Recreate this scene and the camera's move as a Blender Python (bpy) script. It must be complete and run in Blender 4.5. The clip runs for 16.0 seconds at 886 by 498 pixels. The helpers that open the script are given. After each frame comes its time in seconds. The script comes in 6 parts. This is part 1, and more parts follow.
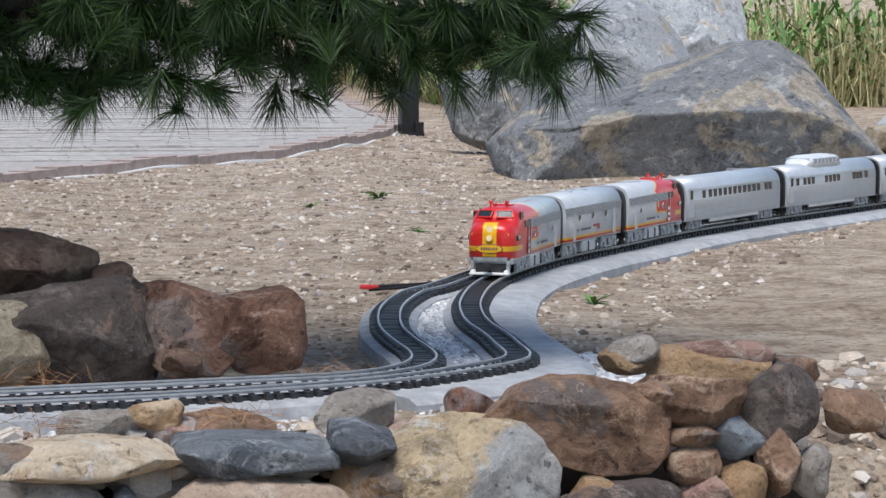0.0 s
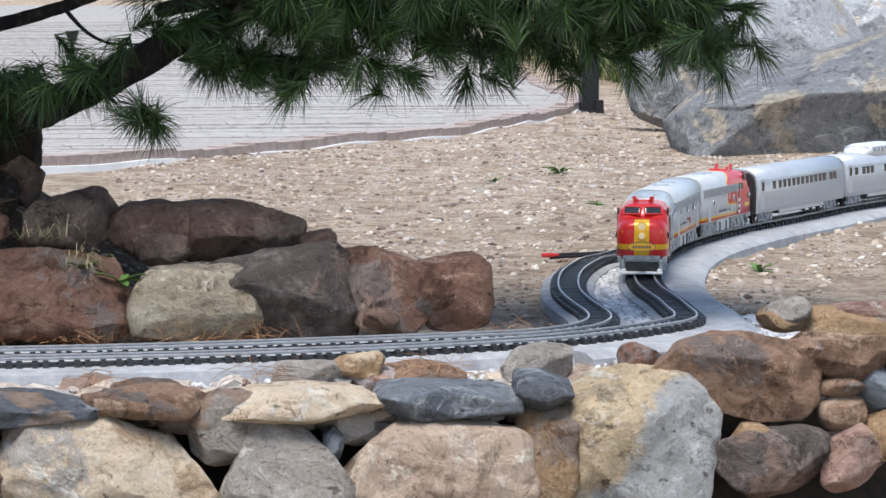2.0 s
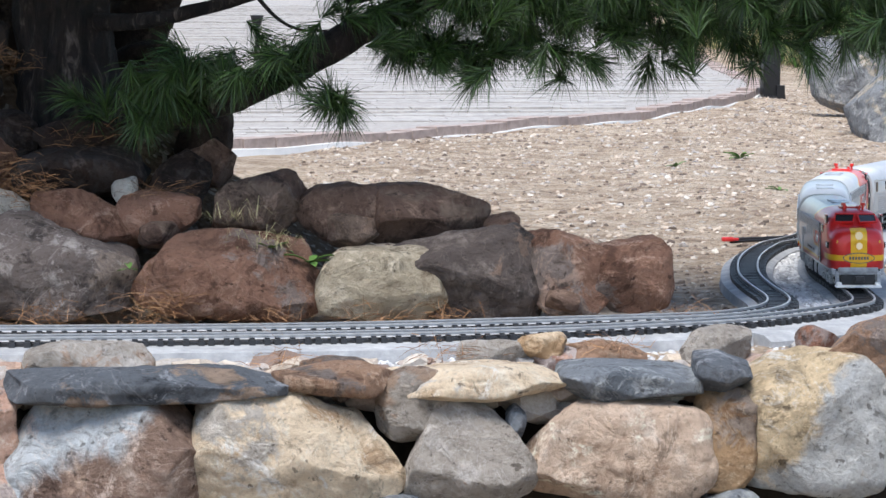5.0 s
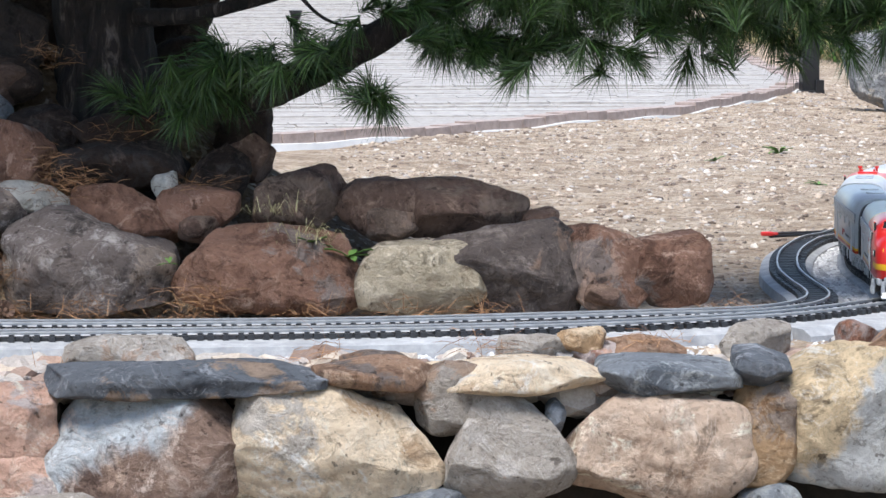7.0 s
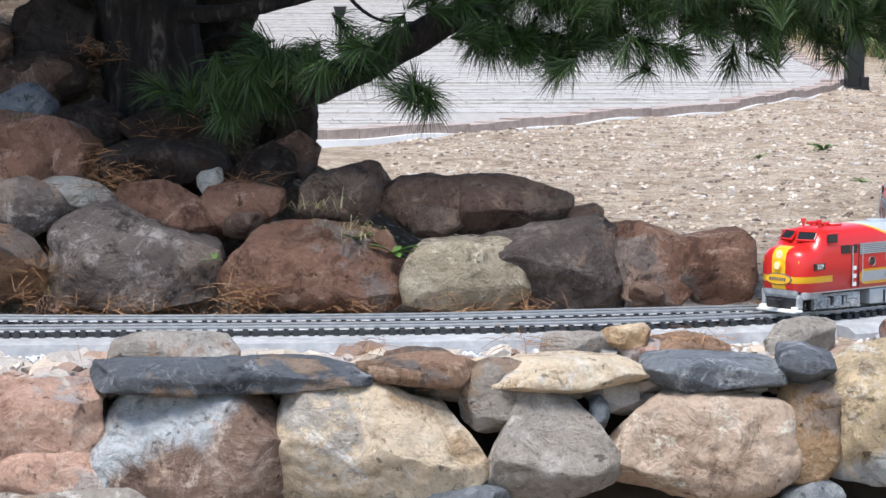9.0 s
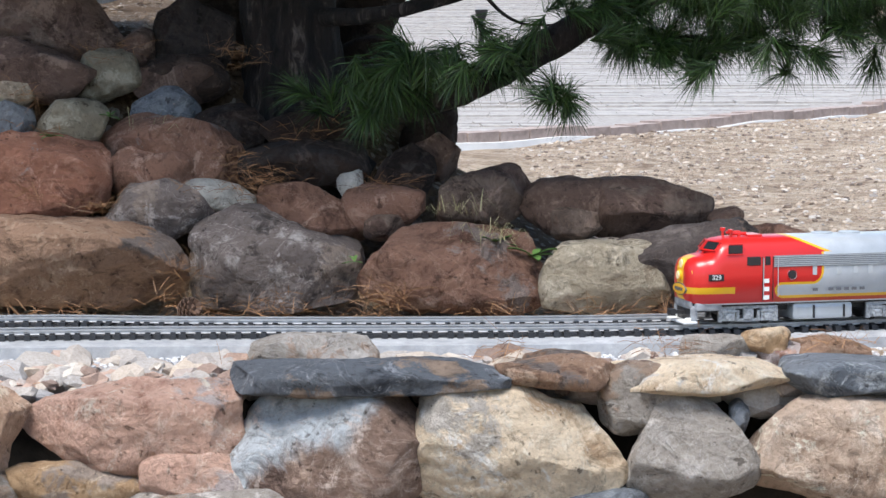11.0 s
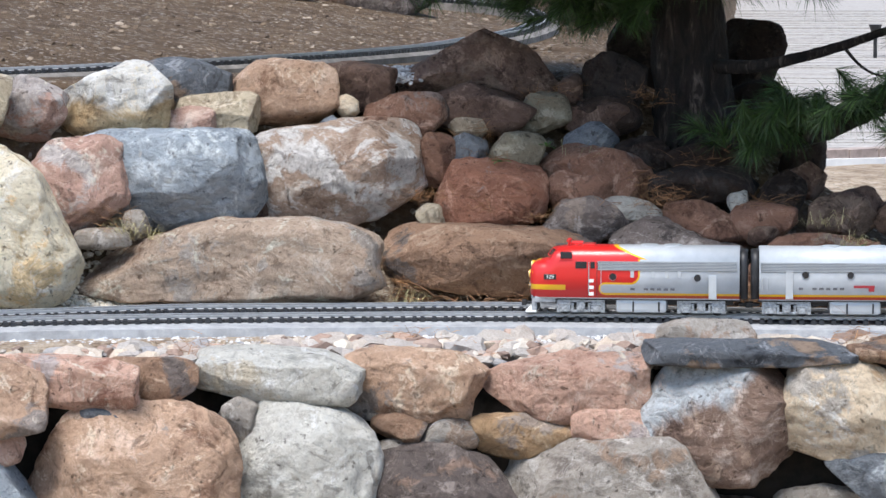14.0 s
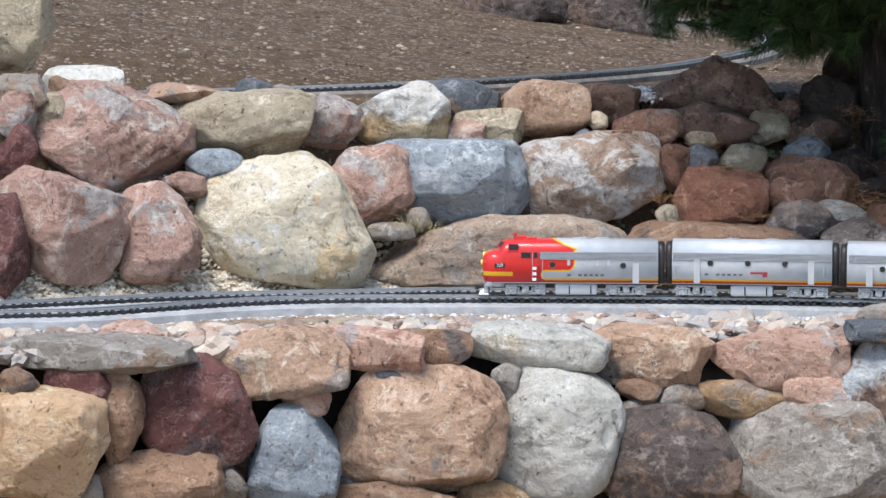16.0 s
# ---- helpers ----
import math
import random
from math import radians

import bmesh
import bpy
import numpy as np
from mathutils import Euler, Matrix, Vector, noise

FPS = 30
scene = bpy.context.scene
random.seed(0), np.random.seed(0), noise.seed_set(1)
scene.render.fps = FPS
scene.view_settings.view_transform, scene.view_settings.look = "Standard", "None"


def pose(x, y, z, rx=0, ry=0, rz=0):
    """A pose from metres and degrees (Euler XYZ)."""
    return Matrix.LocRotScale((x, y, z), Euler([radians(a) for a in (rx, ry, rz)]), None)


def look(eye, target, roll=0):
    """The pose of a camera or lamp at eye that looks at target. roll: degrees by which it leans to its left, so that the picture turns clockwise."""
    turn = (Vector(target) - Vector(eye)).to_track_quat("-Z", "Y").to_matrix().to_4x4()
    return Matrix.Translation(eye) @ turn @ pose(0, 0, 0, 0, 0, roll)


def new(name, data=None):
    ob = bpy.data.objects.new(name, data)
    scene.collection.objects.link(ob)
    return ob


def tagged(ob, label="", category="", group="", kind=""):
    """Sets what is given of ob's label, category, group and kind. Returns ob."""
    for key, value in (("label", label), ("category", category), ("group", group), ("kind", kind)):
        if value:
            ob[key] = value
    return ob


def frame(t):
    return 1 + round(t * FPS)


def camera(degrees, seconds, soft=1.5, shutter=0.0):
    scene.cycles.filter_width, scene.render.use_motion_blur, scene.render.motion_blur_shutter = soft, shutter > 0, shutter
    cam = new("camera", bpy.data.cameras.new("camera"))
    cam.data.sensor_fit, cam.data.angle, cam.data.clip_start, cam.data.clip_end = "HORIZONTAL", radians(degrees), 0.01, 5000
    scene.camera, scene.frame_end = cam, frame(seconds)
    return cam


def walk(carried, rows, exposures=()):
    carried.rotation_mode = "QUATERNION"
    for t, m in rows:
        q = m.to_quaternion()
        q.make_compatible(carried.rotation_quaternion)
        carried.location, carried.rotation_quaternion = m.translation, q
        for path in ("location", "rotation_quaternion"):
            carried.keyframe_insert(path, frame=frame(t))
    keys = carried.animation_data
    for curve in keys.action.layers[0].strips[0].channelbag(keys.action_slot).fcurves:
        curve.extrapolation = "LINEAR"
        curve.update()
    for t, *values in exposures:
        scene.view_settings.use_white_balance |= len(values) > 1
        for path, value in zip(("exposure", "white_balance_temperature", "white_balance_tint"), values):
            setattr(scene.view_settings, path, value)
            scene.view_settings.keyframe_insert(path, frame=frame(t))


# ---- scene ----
cam = camera(17.0, 16.0)
walk(cam, [
    (0.00, pose(0.1491, -5.1794, 0.6667, 90, 0, -13.1966) @ pose(0, 0, 0, -4.4906) @ pose(0, 0, 0, 0, 0, 0.0976)),
    (0.50, pose(0.1124, -5.3592, 0.6768, 90, 0, -12.2913) @ pose(0, 0, 0, -4.6360) @ pose(0, 0, 0, 0, 0, 0.0432)),
    (1.00, pose(0.0770, -5.5278, 0.6853, 90, 0, -11.2124) @ pose(0, 0, 0, -4.7519) @ pose(0, 0, 0, 0, 0, 0.0264)),
    (1.50, pose(0.0613, -5.6025, 0.6900, 90, 0, -10.4037) @ pose(0, 0, 0, -4.8678) @ pose(0, 0, 0, 0, 0, -0.0185)),
    (2.00, pose(0.0282, -5.7580, 0.6992, 90, 0, -9.6889) @ pose(0, 0, 0, -4.9595) @ pose(0, 0, 0, 0, 0, 0.0034)),
    (2.50, pose(0.0015, -5.8881, 0.7082, 90, 0, -8.5008) @ pose(0, 0, 0, -5.0386) @ pose(0, 0, 0, 0, 0, -0.0864)),
    (3.00, pose(-0.0034, -5.9086, 0.7114, 90, 0, -7.6259) @ pose(0, 0, 0, -5.1253) @ pose(0, 0, 0, 0, 0, 0.0172)),
    (3.50, pose(-0.0035, -5.9098, 0.7111, 90, 0, -7.1766) @ pose(0, 0, 0, -5.1455) @ pose(0, 0, 0, 0, 0, 0.0053)),
    (4.00, pose(0.0048, -5.8801, 0.7074, 90, 0, -6.8195) @ pose(0, 0, 0, -5.1899) @ pose(0, 0, 0, 0, 0, 0.0276)),
    (6.50, pose(0.0006, -5.8962, 0.7099, 90, 0, -5.6060) @ pose(0, 0, 0, -5.3448) @ pose(0, 0, 0, 0, 0, 0.0250)),
    (7.00, pose(0.0011, -5.8902, 0.7072, 90, 0, -5.4586) @ pose(0, 0, 0, -5.3681) @ pose(0, 0, 0, 0, 0, -0.0055)),
    (7.50, pose(0.0013, -5.8958, 0.7092, 90, 0, -5.1986) @ pose(0, 0, 0, -5.4105) @ pose(0, 0, 0, 0, 0, 0.0320)),
    (8.00, pose(-0.0003, -5.8967, 0.7097, 90, 0, -5.0462) @ pose(0, 0, 0, -5.4309) @ pose(0, 0, 0, 0, 0, 0.0292)),
    (10.50, pose(-0.0025, -5.9064, 0.7090, 90, 0, -2.8305) @ pose(0, 0, 0, -5.4248) @ pose(0, 0, 0, 0, 0, -0.0236)),
    (11.00, pose(0.0020, -5.9023, 0.7086, 90, 0, -1.8714) @ pose(0, 0, 0, -5.3833) @ pose(0, 0, 0, 0, 0, -0.1087)),
    (11.50, pose(-0.0241, -6.0863, 0.7177, 90, 0, -1.0152) @ pose(0, 0, 0, -5.3493) @ pose(0, 0, 0, 0, 0, -0.1058)),
    (12.00, pose(-0.0388, -6.2813, 0.7383, 90, 0, 0.0446) @ pose(0, 0, 0, -5.3337) @ pose(0, 0, 0, 0, 0, -0.1057)),
    (12.50, pose(-0.0436, -6.4398, 0.7516, 90, 0, 1.4884) @ pose(0, 0, 0, -5.3031) @ pose(0, 0, 0, 0, 0, -0.1279)),
    (13.00, pose(-0.0158, -6.7482, 0.7793, 90, 0, 2.8840) @ pose(0, 0, 0, -5.2686) @ pose(0, 0, 0, 0, 0, -0.1313)),
    (13.50, pose(0.0100, -7.2249, 0.8372, 90, 0, 4.1709) @ pose(0, 0, 0, -5.3598) @ pose(0, 0, 0, 0, 0, -0.1154)),
    (14.00, pose(0.0402, -7.5757, 0.8786, 90, 0, 5.9014) @ pose(0, 0, 0, -5.3930) @ pose(0, 0, 0, 0, 0, -0.1190)),
    (14.50, pose(0.0451, -7.8016, 0.8885, 90, 0, 7.3197) @ pose(0, 0, 0, -5.2973) @ pose(0, 0, 0, 0, 0, -0.0859)),
    (15.00, pose(0.0791, -8.1508, 0.9108, 90, 0, 8.3896) @ pose(0, 0, 0, -5.2397) @ pose(0, 0, 0, 0, 0, -0.0852)),
    (15.50, pose(0.1472, -8.5489, 0.9458, 90, 0, 9.5497) @ pose(0, 0, 0, -5.2949) @ pose(0, 0, 0, 0, 0, -0.0236)),
    (16.00, pose(0.2204, -9.0179, 0.9894, 90, 0, 10.6440) @ pose(0, 0, 0, -5.3642) @ pose(0, 0, 0, 0, 0, 0.0258)),
], [(0.0, 0.73), (1.5, 0.98), (3.0, 1.15), (4.2, 1.18), (8.0, 1.32), (11.0, 1.2), (12.5, 1.28), (13.5, 1.26), (14.5, 1.17), (16.0, 1.1)])

# ---------------------------------------------------------------- light
world = bpy.data.worlds.new("overcast_sky")
scene.world = world
world.use_nodes = True
wn = world.node_tree.nodes
sky = wn.new("ShaderNodeTexSky")
sky.sky_type = 'NISHITA'
sky.sun_disc = False
sky.sun_elevation = radians(64)
sky.sun_rotation = radians(204)
sky.dust_density = 1.0
wn["Background"].inputs["Strength"].default_value = 0.11
world.node_tree.links.new(sky.outputs[0], wn["Background"].inputs["Color"])
sun = new("sun", bpy.data.lights.new("sun", 'SUN'))
sun.data.energy = 2.2
sun.data.angle = radians(28)
sun.data.color = (1.0, 0.985, 0.96)
sun.matrix_world = look((-1.8, -4.0, 9), (0, 0, 0))


# ---------------------------------------------------------------- materials
def nodes_of(name):
    m = bpy.data.materials.new(name)
    m.use_nodes = True
    nt = m.node_tree
    return m, nt, nt.nodes["Principled BSDF"]


def ramp(nt, fac, stops):
    r = nt.nodes.new("ShaderNodeValToRGB")
    el = r.color_ramp.elements
    while len(el) < len(stops):
        el.new(0.5)
    for e, (p, c) in zip(el, stops):
        e.position, e.color = p, (*c, 1) if len(c) == 3 else c
    nt.links.new(fac, r.inputs[0])
    return r.outputs[0]


def noise_of(nt, vec, scale, detail=6.0, rough=0.6, dist=0.0):
    n = nt.nodes.new("ShaderNodeTexNoise")
    n.inputs["Scale"].default_value, n.inputs["Detail"].default_value = scale, detail
    n.inputs["Roughness"].default_value, n.inputs["Distortion"].default_value = rough, dist
    nt.links.new(vec, n.inputs["Vector"])
    return n.outputs["Fac"]


def mix_of(nt, fac, a, b, kind='MIX'):
    m = nt.nodes.new("ShaderNodeMix")
    m.data_type, m.blend_type = 'RGBA', kind
    for slot, v in ((0, fac), (6, a), (7, b)):
        if isinstance(v, (int, float)):
            m.inputs[slot].default_value = v
        elif isinstance(v, tuple):
            m.inputs[slot].default_value = (*v, 1)
        else:
            nt.links.new(v, m.inputs[slot])
    return m.outputs[2]


def calc(nt, op, a, b=0.0, c=0.0):
    m = nt.nodes.new("ShaderNodeMath")
    m.operation = op
    for slot, v in ((0, a), (1, b), (2, c)):
        if isinstance(v, (int, float)):
            m.inputs[slot].default_value = v
        else:
            nt.links.new(v, m.inputs[slot])
    return m.outputs[0]


def bump_of(nt, bsdf, height, strength, distance):
    b = nt.nodes.new("ShaderNodeBump")
    b.inputs["Strength"].default_value, b.inputs["Distance"].default_value = strength, distance
    nt.links.new(height, b.inputs["Height"])
    nt.links.new(b.outputs[0], bsdf.inputs["Normal"])


def own_coords(nt, spread=7.0):
    """Object coordinates, shifted by each object's own random number."""
    tc, oi = nt.nodes.new("ShaderNodeTexCoord"), nt.nodes.new("ShaderNodeObjectInfo")
    sh = nt.nodes.new("ShaderNodeVectorMath")
    sh.operation = 'MULTIPLY_ADD'
    comb = nt.nodes.new("ShaderNodeCombineXYZ")
    for i in range(3):
        nt.links.new(oi.outputs["Random"], comb.inputs[i])
    nt.links.new(comb.outputs[0], sh.inputs[0])
    sh.inputs[1].default_value = (spread, spread * 1.7, spread * 2.3)
    nt.links.new(tc.outputs["Object"], sh.inputs[2])
    return sh.outputs[0], oi.outputs["Random"]


def rock_mat(name, deep, main, pale, stain, stain_at=0.66, vein=0.5, rough=0.9, cap=None):
    """Weathered stone: clouded body, a broken crust, pale bloom, thin veins and pits; cap: a second colour over one side."""
    m, nt, b = nodes_of(name)
    v, rnd = own_coords(nt)
    big = noise_of(nt, v, 4.5, 8, 0.68, 0.8)
    mid = noise_of(nt, v, 17, 9, 0.74, 0.6)
    fine = noise_of(nt, v, 85, 6, 0.75)
    body = calc(nt, 'ADD', calc(nt, 'MULTIPLY', big, 0.62), calc(nt, 'MULTIPLY', mid, 0.38))
    col = ramp(nt, body, [(0.40, deep), (0.475, main), (0.54, main), (0.62, pale)])
    # a crust of another colour over part of the stone, with a broken border
    patch = calc(nt, 'ADD', noise_of(nt, v, 3.4, 3, 0.5, 0.6), calc(nt, 'MULTIPLY', calc(nt, 'SUBTRACT', mid, 0.5), 0.45))
    crust = ramp(nt, patch, [(stain_at - 0.08, (0, 0, 0)), (stain_at - 0.04, (0.85, 0.85, 0.85))])
    col = mix_of(nt, crust, col, ramp(nt, mid, [(0.38, tuple(c * 0.6 for c in stain)), (0.6, tuple(min(1, c * 1.25) for c in stain))]))
    if cap:
        tint, way, at = cap
        dot = nt.nodes.new("ShaderNodeVectorMath")
        dot.operation = 'DOT_PRODUCT'
        nt.links.new(nt.nodes.new("ShaderNodeTexCoord").outputs["Object"], dot.inputs[0])
        dot.inputs[1].default_value = way
        side = calc(nt, 'ADD', dot.outputs["Value"], calc(nt, 'MULTIPLY', calc(nt, 'SUBTRACT', big, 0.5), 0.30))
        over = ramp(nt, calc(nt, 'ADD', side, 0.5 - at), [(0.485, (0, 0, 0)), (0.515, (0.95, 0.95, 0.95))])
        col = mix_of(nt, over, col, ramp(nt, mid, [(0.38, tuple(c * 0.66 for c in tint)), (0.5, tint), (0.62, tuple(min(0.88, c * 1.2) for c in tint))]))
    # pale weathered bloom in ragged flecks
    bloom = ramp(nt, calc(nt, 'ADD', calc(nt, 'MULTIPLY', noise_of(nt, v, 8, 8, 0.72, 1.2), 0.8), calc(nt, 'MULTIPLY', fine, 0.2)), [(0.555, (0, 0, 0)), (0.61, (0.62, 0.62, 0.62))])
    col = mix_of(nt, bloom, col, tuple(min(0.85, c * 1.3 + 0.03) for c in pale))
    # dark blotches, hairline veins and pits
    blot = ramp(nt, noise_of(nt, v, 12, 8, 0.72, 1.2), [(0.37, (0.26, 0.24, 0.23)), (0.43, (1, 1, 1))])
    col = mix_of(nt, 0.6, col, blot, 'MULTIPLY')
    hair = ramp(nt, calc(nt, 'ABSOLUTE', calc(nt, 'SUBTRACT', noise_of(nt, v, 7, 5, 0.6, 1.6), 0.5)), [(0.004, (0.5 * vein,) * 3), (0.012, (0, 0, 0))])
    col = mix_of(nt, hair, col, tuple(min(0.85, c * 1.2) for c in pale))
    pits = ramp(nt, noise_of(nt, v, 42, 4, 0.6), [(0.315, (0.22, 0.2, 0.19)), (0.36, (1, 1, 1))])
    col = mix_of(nt, 0.75, col, pits, 'MULTIPLY')
    col = mix_of(nt, 0.55, col, ramp(nt, fine, [(0.36, (0.55, 0.53, 0.51)), (0.5, (1, 1, 1))]), 'MULTIPLY')
    hsv = nt.nodes.new("ShaderNodeHueSaturation")
    nt.links.new(calc(nt, 'MULTIPLY_ADD', rnd, 0.3, 0.9), hsv.inputs["Value"])
    hsv.inputs["Saturation"].default_value = 1.08
    nt.links.new(col, hsv.inputs["Color"])
    nt.links.new(hsv.outputs[0], b.inputs["Base Color"])
    b.inputs["Roughness"].default_value = rough
    b.inputs["Specular IOR Level"].default_value = 0.3
    h = calc(nt, 'ADD', calc(nt, 'MULTIPLY', mid, 1.0), calc(nt, 'MULTIPLY', fine, 0.4))
    bump_of(nt, b, h, 1.0, 0.03)
    return m


ROCK = {
    "tan": rock_mat("tan_sandstone", (0.25, 0.15, 0.09), (0.46, 0.31, 0.19), (0.64, 0.51, 0.37), (0.30, 0.25, 0.22)),
    "otan": rock_mat("orange_tan_sandstone", (0.27, 0.165, 0.115), (0.51, 0.35, 0.255), (0.72, 0.55, 0.44), (0.22, 0.20, 0.19), 0.68),
    "peach": rock_mat("smooth_peach_sandstone", (0.50, 0.32, 0.19), (0.66, 0.46, 0.30), (0.78, 0.61, 0.45), (0.60, 0.47, 0.36), 0.74, 0.3),
    "beige": rock_mat("beige_fieldstone", (0.27, 0.21, 0.15), (0.47, 0.40, 0.30), (0.63, 0.56, 0.45), (0.36, 0.29, 0.22), 0.68),
    "yellow": rock_mat("pale_yellow_stone", (0.42, 0.30, 0.20), (0.71, 0.585, 0.44), (0.83, 0.75, 0.63), (0.42, 0.39, 0.36), 0.68),
    "red": rock_mat("red_brown_lava_stone", (0.149, 0.0713, 0.0494), (0.31, 0.155, 0.109), (0.471, 0.287, 0.218), (0.276, 0.23, 0.213)),
    "rose": rock_mat("dusty_rose_stone", (0.26, 0.159, 0.13), (0.507, 0.336, 0.277), (0.755, 0.602, 0.519), (0.472, 0.443, 0.425), 0.64),
    "maroon": rock_mat("dark_maroon_stone", (0.085, 0.04, 0.038), (0.19, 0.09, 0.082), (0.38, 0.26, 0.235), (0.13, 0.10, 0.10), 0.68, 0.9),
    "russet": rock_mat("russet_brown_stone", (0.13, 0.07, 0.05), (0.295, 0.17, 0.124), (0.46, 0.315, 0.245), (0.26, 0.22, 0.20), 0.66),
    # near-black colour that paints in the deep shade under the pine
    "treeshade": rock_mat("tree_shade_dark_stone", (0.02, 0.014, 0.011), (0.05, 0.034, 0.027), (0.10, 0.07, 0.056), (0.06, 0.05, 0.046), 0.64),
    "buff": rock_mat("buff_sandstone", (0.30, 0.20, 0.145), (0.54, 0.415, 0.325), (0.73, 0.63, 0.54), (0.38, 0.34, 0.31), 0.68),
    # dark brown stone, with some of the pine's shade put into its colour
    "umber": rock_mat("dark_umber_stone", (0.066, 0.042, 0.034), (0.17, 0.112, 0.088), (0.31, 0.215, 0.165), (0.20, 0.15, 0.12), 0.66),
    "brown": rock_mat("brown_fieldstone", (0.157, 0.0952, 0.0672), (0.347, 0.224, 0.157), (0.538, 0.403, 0.302), (0.146, 0.129, 0.123)),
    "dark": rock_mat("dark_basalt", (0.045, 0.038, 0.036), (0.13, 0.105, 0.095), (0.28, 0.235, 0.21), (0.26, 0.18, 0.14), 0.64),
    "slate": rock_mat("blue_grey_slate", (0.103, 0.115, 0.132), (0.23, 0.247, 0.27), (0.414, 0.437, 0.448), (0.483, 0.414, 0.31), 0.70),
    "darkslate": rock_mat("dark_blue_grey_slate", (0.0495, 0.055, 0.066), (0.132, 0.143, 0.16), (0.33, 0.341, 0.363), (0.286, 0.209, 0.154), 0.68),
    "bluegrey": rock_mat("pale_blue_grey_stone", (0.169, 0.195, 0.227), (0.351, 0.39, 0.429), (0.598, 0.637, 0.663), (0.39, 0.351, 0.312), 0.72),
    "grey": rock_mat("grey_stone", (0.202, 0.174, 0.151), (0.381, 0.342, 0.302), (0.56, 0.526, 0.493), (0.302, 0.213, 0.157)),
    "pink": rock_mat("pinkish_sandstone", (0.345, 0.19, 0.144), (0.621, 0.408, 0.322), (0.782, 0.609, 0.517), (0.414, 0.368, 0.356)),
    "pale": rock_mat("pale_grey_stone", (0.389, 0.378, 0.346), (0.616, 0.594, 0.54), (0.778, 0.756, 0.691), (0.497, 0.432, 0.335), 0.70),
    "mottled": rock_mat("mottled_black_and_grey_stone", (0.066, 0.055, 0.0506), (0.22, 0.182, 0.165), (0.572, 0.517, 0.484), (0.33, 0.264, 0.22), 0.58),
    "splashed": rock_mat("brown_stone_with_blue_grey_crust", (0.092, 0.0598, 0.0483), (0.241, 0.167, 0.132), (0.506, 0.414, 0.356), (0.345, 0.253, 0.196), 0.66, 0.5, 0.9, ((0.47, 0.50, 0.52), (-0.55, 0, 0.75), 0.055)),
    "cream": rock_mat("cream_and_white_stone", (0.52, 0.40, 0.25), (0.76, 0.68, 0.53), (0.88, 0.84, 0.75), (0.66, 0.49, 0.29), 0.68),
    "white": rock_mat("white_quartz_stone", (0.6, 0.57, 0.5), (0.78, 0.76, 0.7), (0.88, 0.87, 0.83), (0.55, 0.45, 0.3)),
    "whitecap": rock_mat("tan_stone_with_a_white_top", (0.30, 0.19, 0.10), (0.52, 0.37, 0.22), (0.68, 0.54, 0.36), (0.36, 0.27, 0.18), 0.68, 0.5, 0.9, ((0.80, 0.78, 0.73), (0, 0, 1), 0.035)),
    "twotone": rock_mat("grey_stone_with_a_yellow_crust", (0.36, 0.36, 0.35), (0.50, 0.50, 0.49), (0.62, 0.62, 0.60), (0.46, 0.42, 0.36), 0.72, 0.5, 0.9, ((0.64, 0.50, 0.33), (-0.8, 0, 0.65), 0.03)),
    "olive": rock_mat("olive_tan_stone", (0.18, 0.15, 0.11), (0.31, 0.27, 0.20), (0.46, 0.42, 0.33), (0.22, 0.2, 0.18)),
    "patched": rock_mat("brown_stone_with_white_patches", (0.25, 0.165, 0.12), (0.48, 0.36, 0.285), (0.74, 0.68, 0.62), (0.66, 0.64, 0.62), 0.62),
    "boulder": rock_mat("grey_granite_boulder", (0.11, 0.11, 0.115), (0.235, 0.24, 0.245), (0.40, 0.395, 0.38), (0.42, 0.36, 0.28), 0.64),
    "granite": rock_mat("pale_grey_granite", (0.27, 0.28, 0.29), (0.47, 0.48, 0.49), (0.62, 0.62, 0.61), (0.52, 0.43, 0.32), 0.68),
}
WORDS = {"tan": "tan sandstone", "otan": "orange-tan sandstone", "peach": "smooth peach-coloured sandstone", "beige": "beige fieldstone", "rose": "dusty rose-brown stone",
         "maroon": "dark maroon stone", "russet": "russet-brown stone", "umber": "dark umber-brown stone", "treeshade": "stone coloured near black for the shade under the pine", "buff": "buff-coloured sandstone", "darkslate": "dark blue-grey slate", "bluegrey": "pale blue-grey stone",
         "splashed": "brown stone with blue-grey crust", "whitecap": "tan stone with white top", "twotone": "grey stone with yellow crust", "granite": "pale grey granite", "yellow": "pale yellow stone", "red": "reddish-brown lava stone", "brown": "rough brown fieldstone",
         "dark": "dark basalt stone", "slate": "blue-grey slate stone", "grey": "grey stone", "pink": "pinkish sandstone",
         "pale": "pale grey stone", "mottled": "mottled black and grey stone", "cream": "cream and white stone",
         "white": "small white quartz stone", "olive": "olive-tan stone", "boulder": "grey granite boulder", "patched": "brown stone with white patches"}


def plain_mat(name, colour, rough=0.5, metal=0.0, vary=0.12, scale=60, bump=0.0, coat=0.0):
    m, nt, b = nodes_of(name)
    v, rnd = own_coords(nt)
    n = noise_of(nt, v, scale, 5, 0.65)
    lo = tuple(c * (1 - vary) for c in colour)
    hi = tuple(min(1, c * (1 + vary)) for c in colour)
    nt.links.new(ramp(nt, n, [(0.35, lo), (0.65, hi)]), b.inputs["Base Color"])
    b.inputs["Roughness"].default_value, b.inputs["Metallic"].default_value = rough, metal
    b.inputs["Coat Weight"].default_value = coat
    if bump:
        bump_of(nt, b, n, 0.6, bump)
    return m


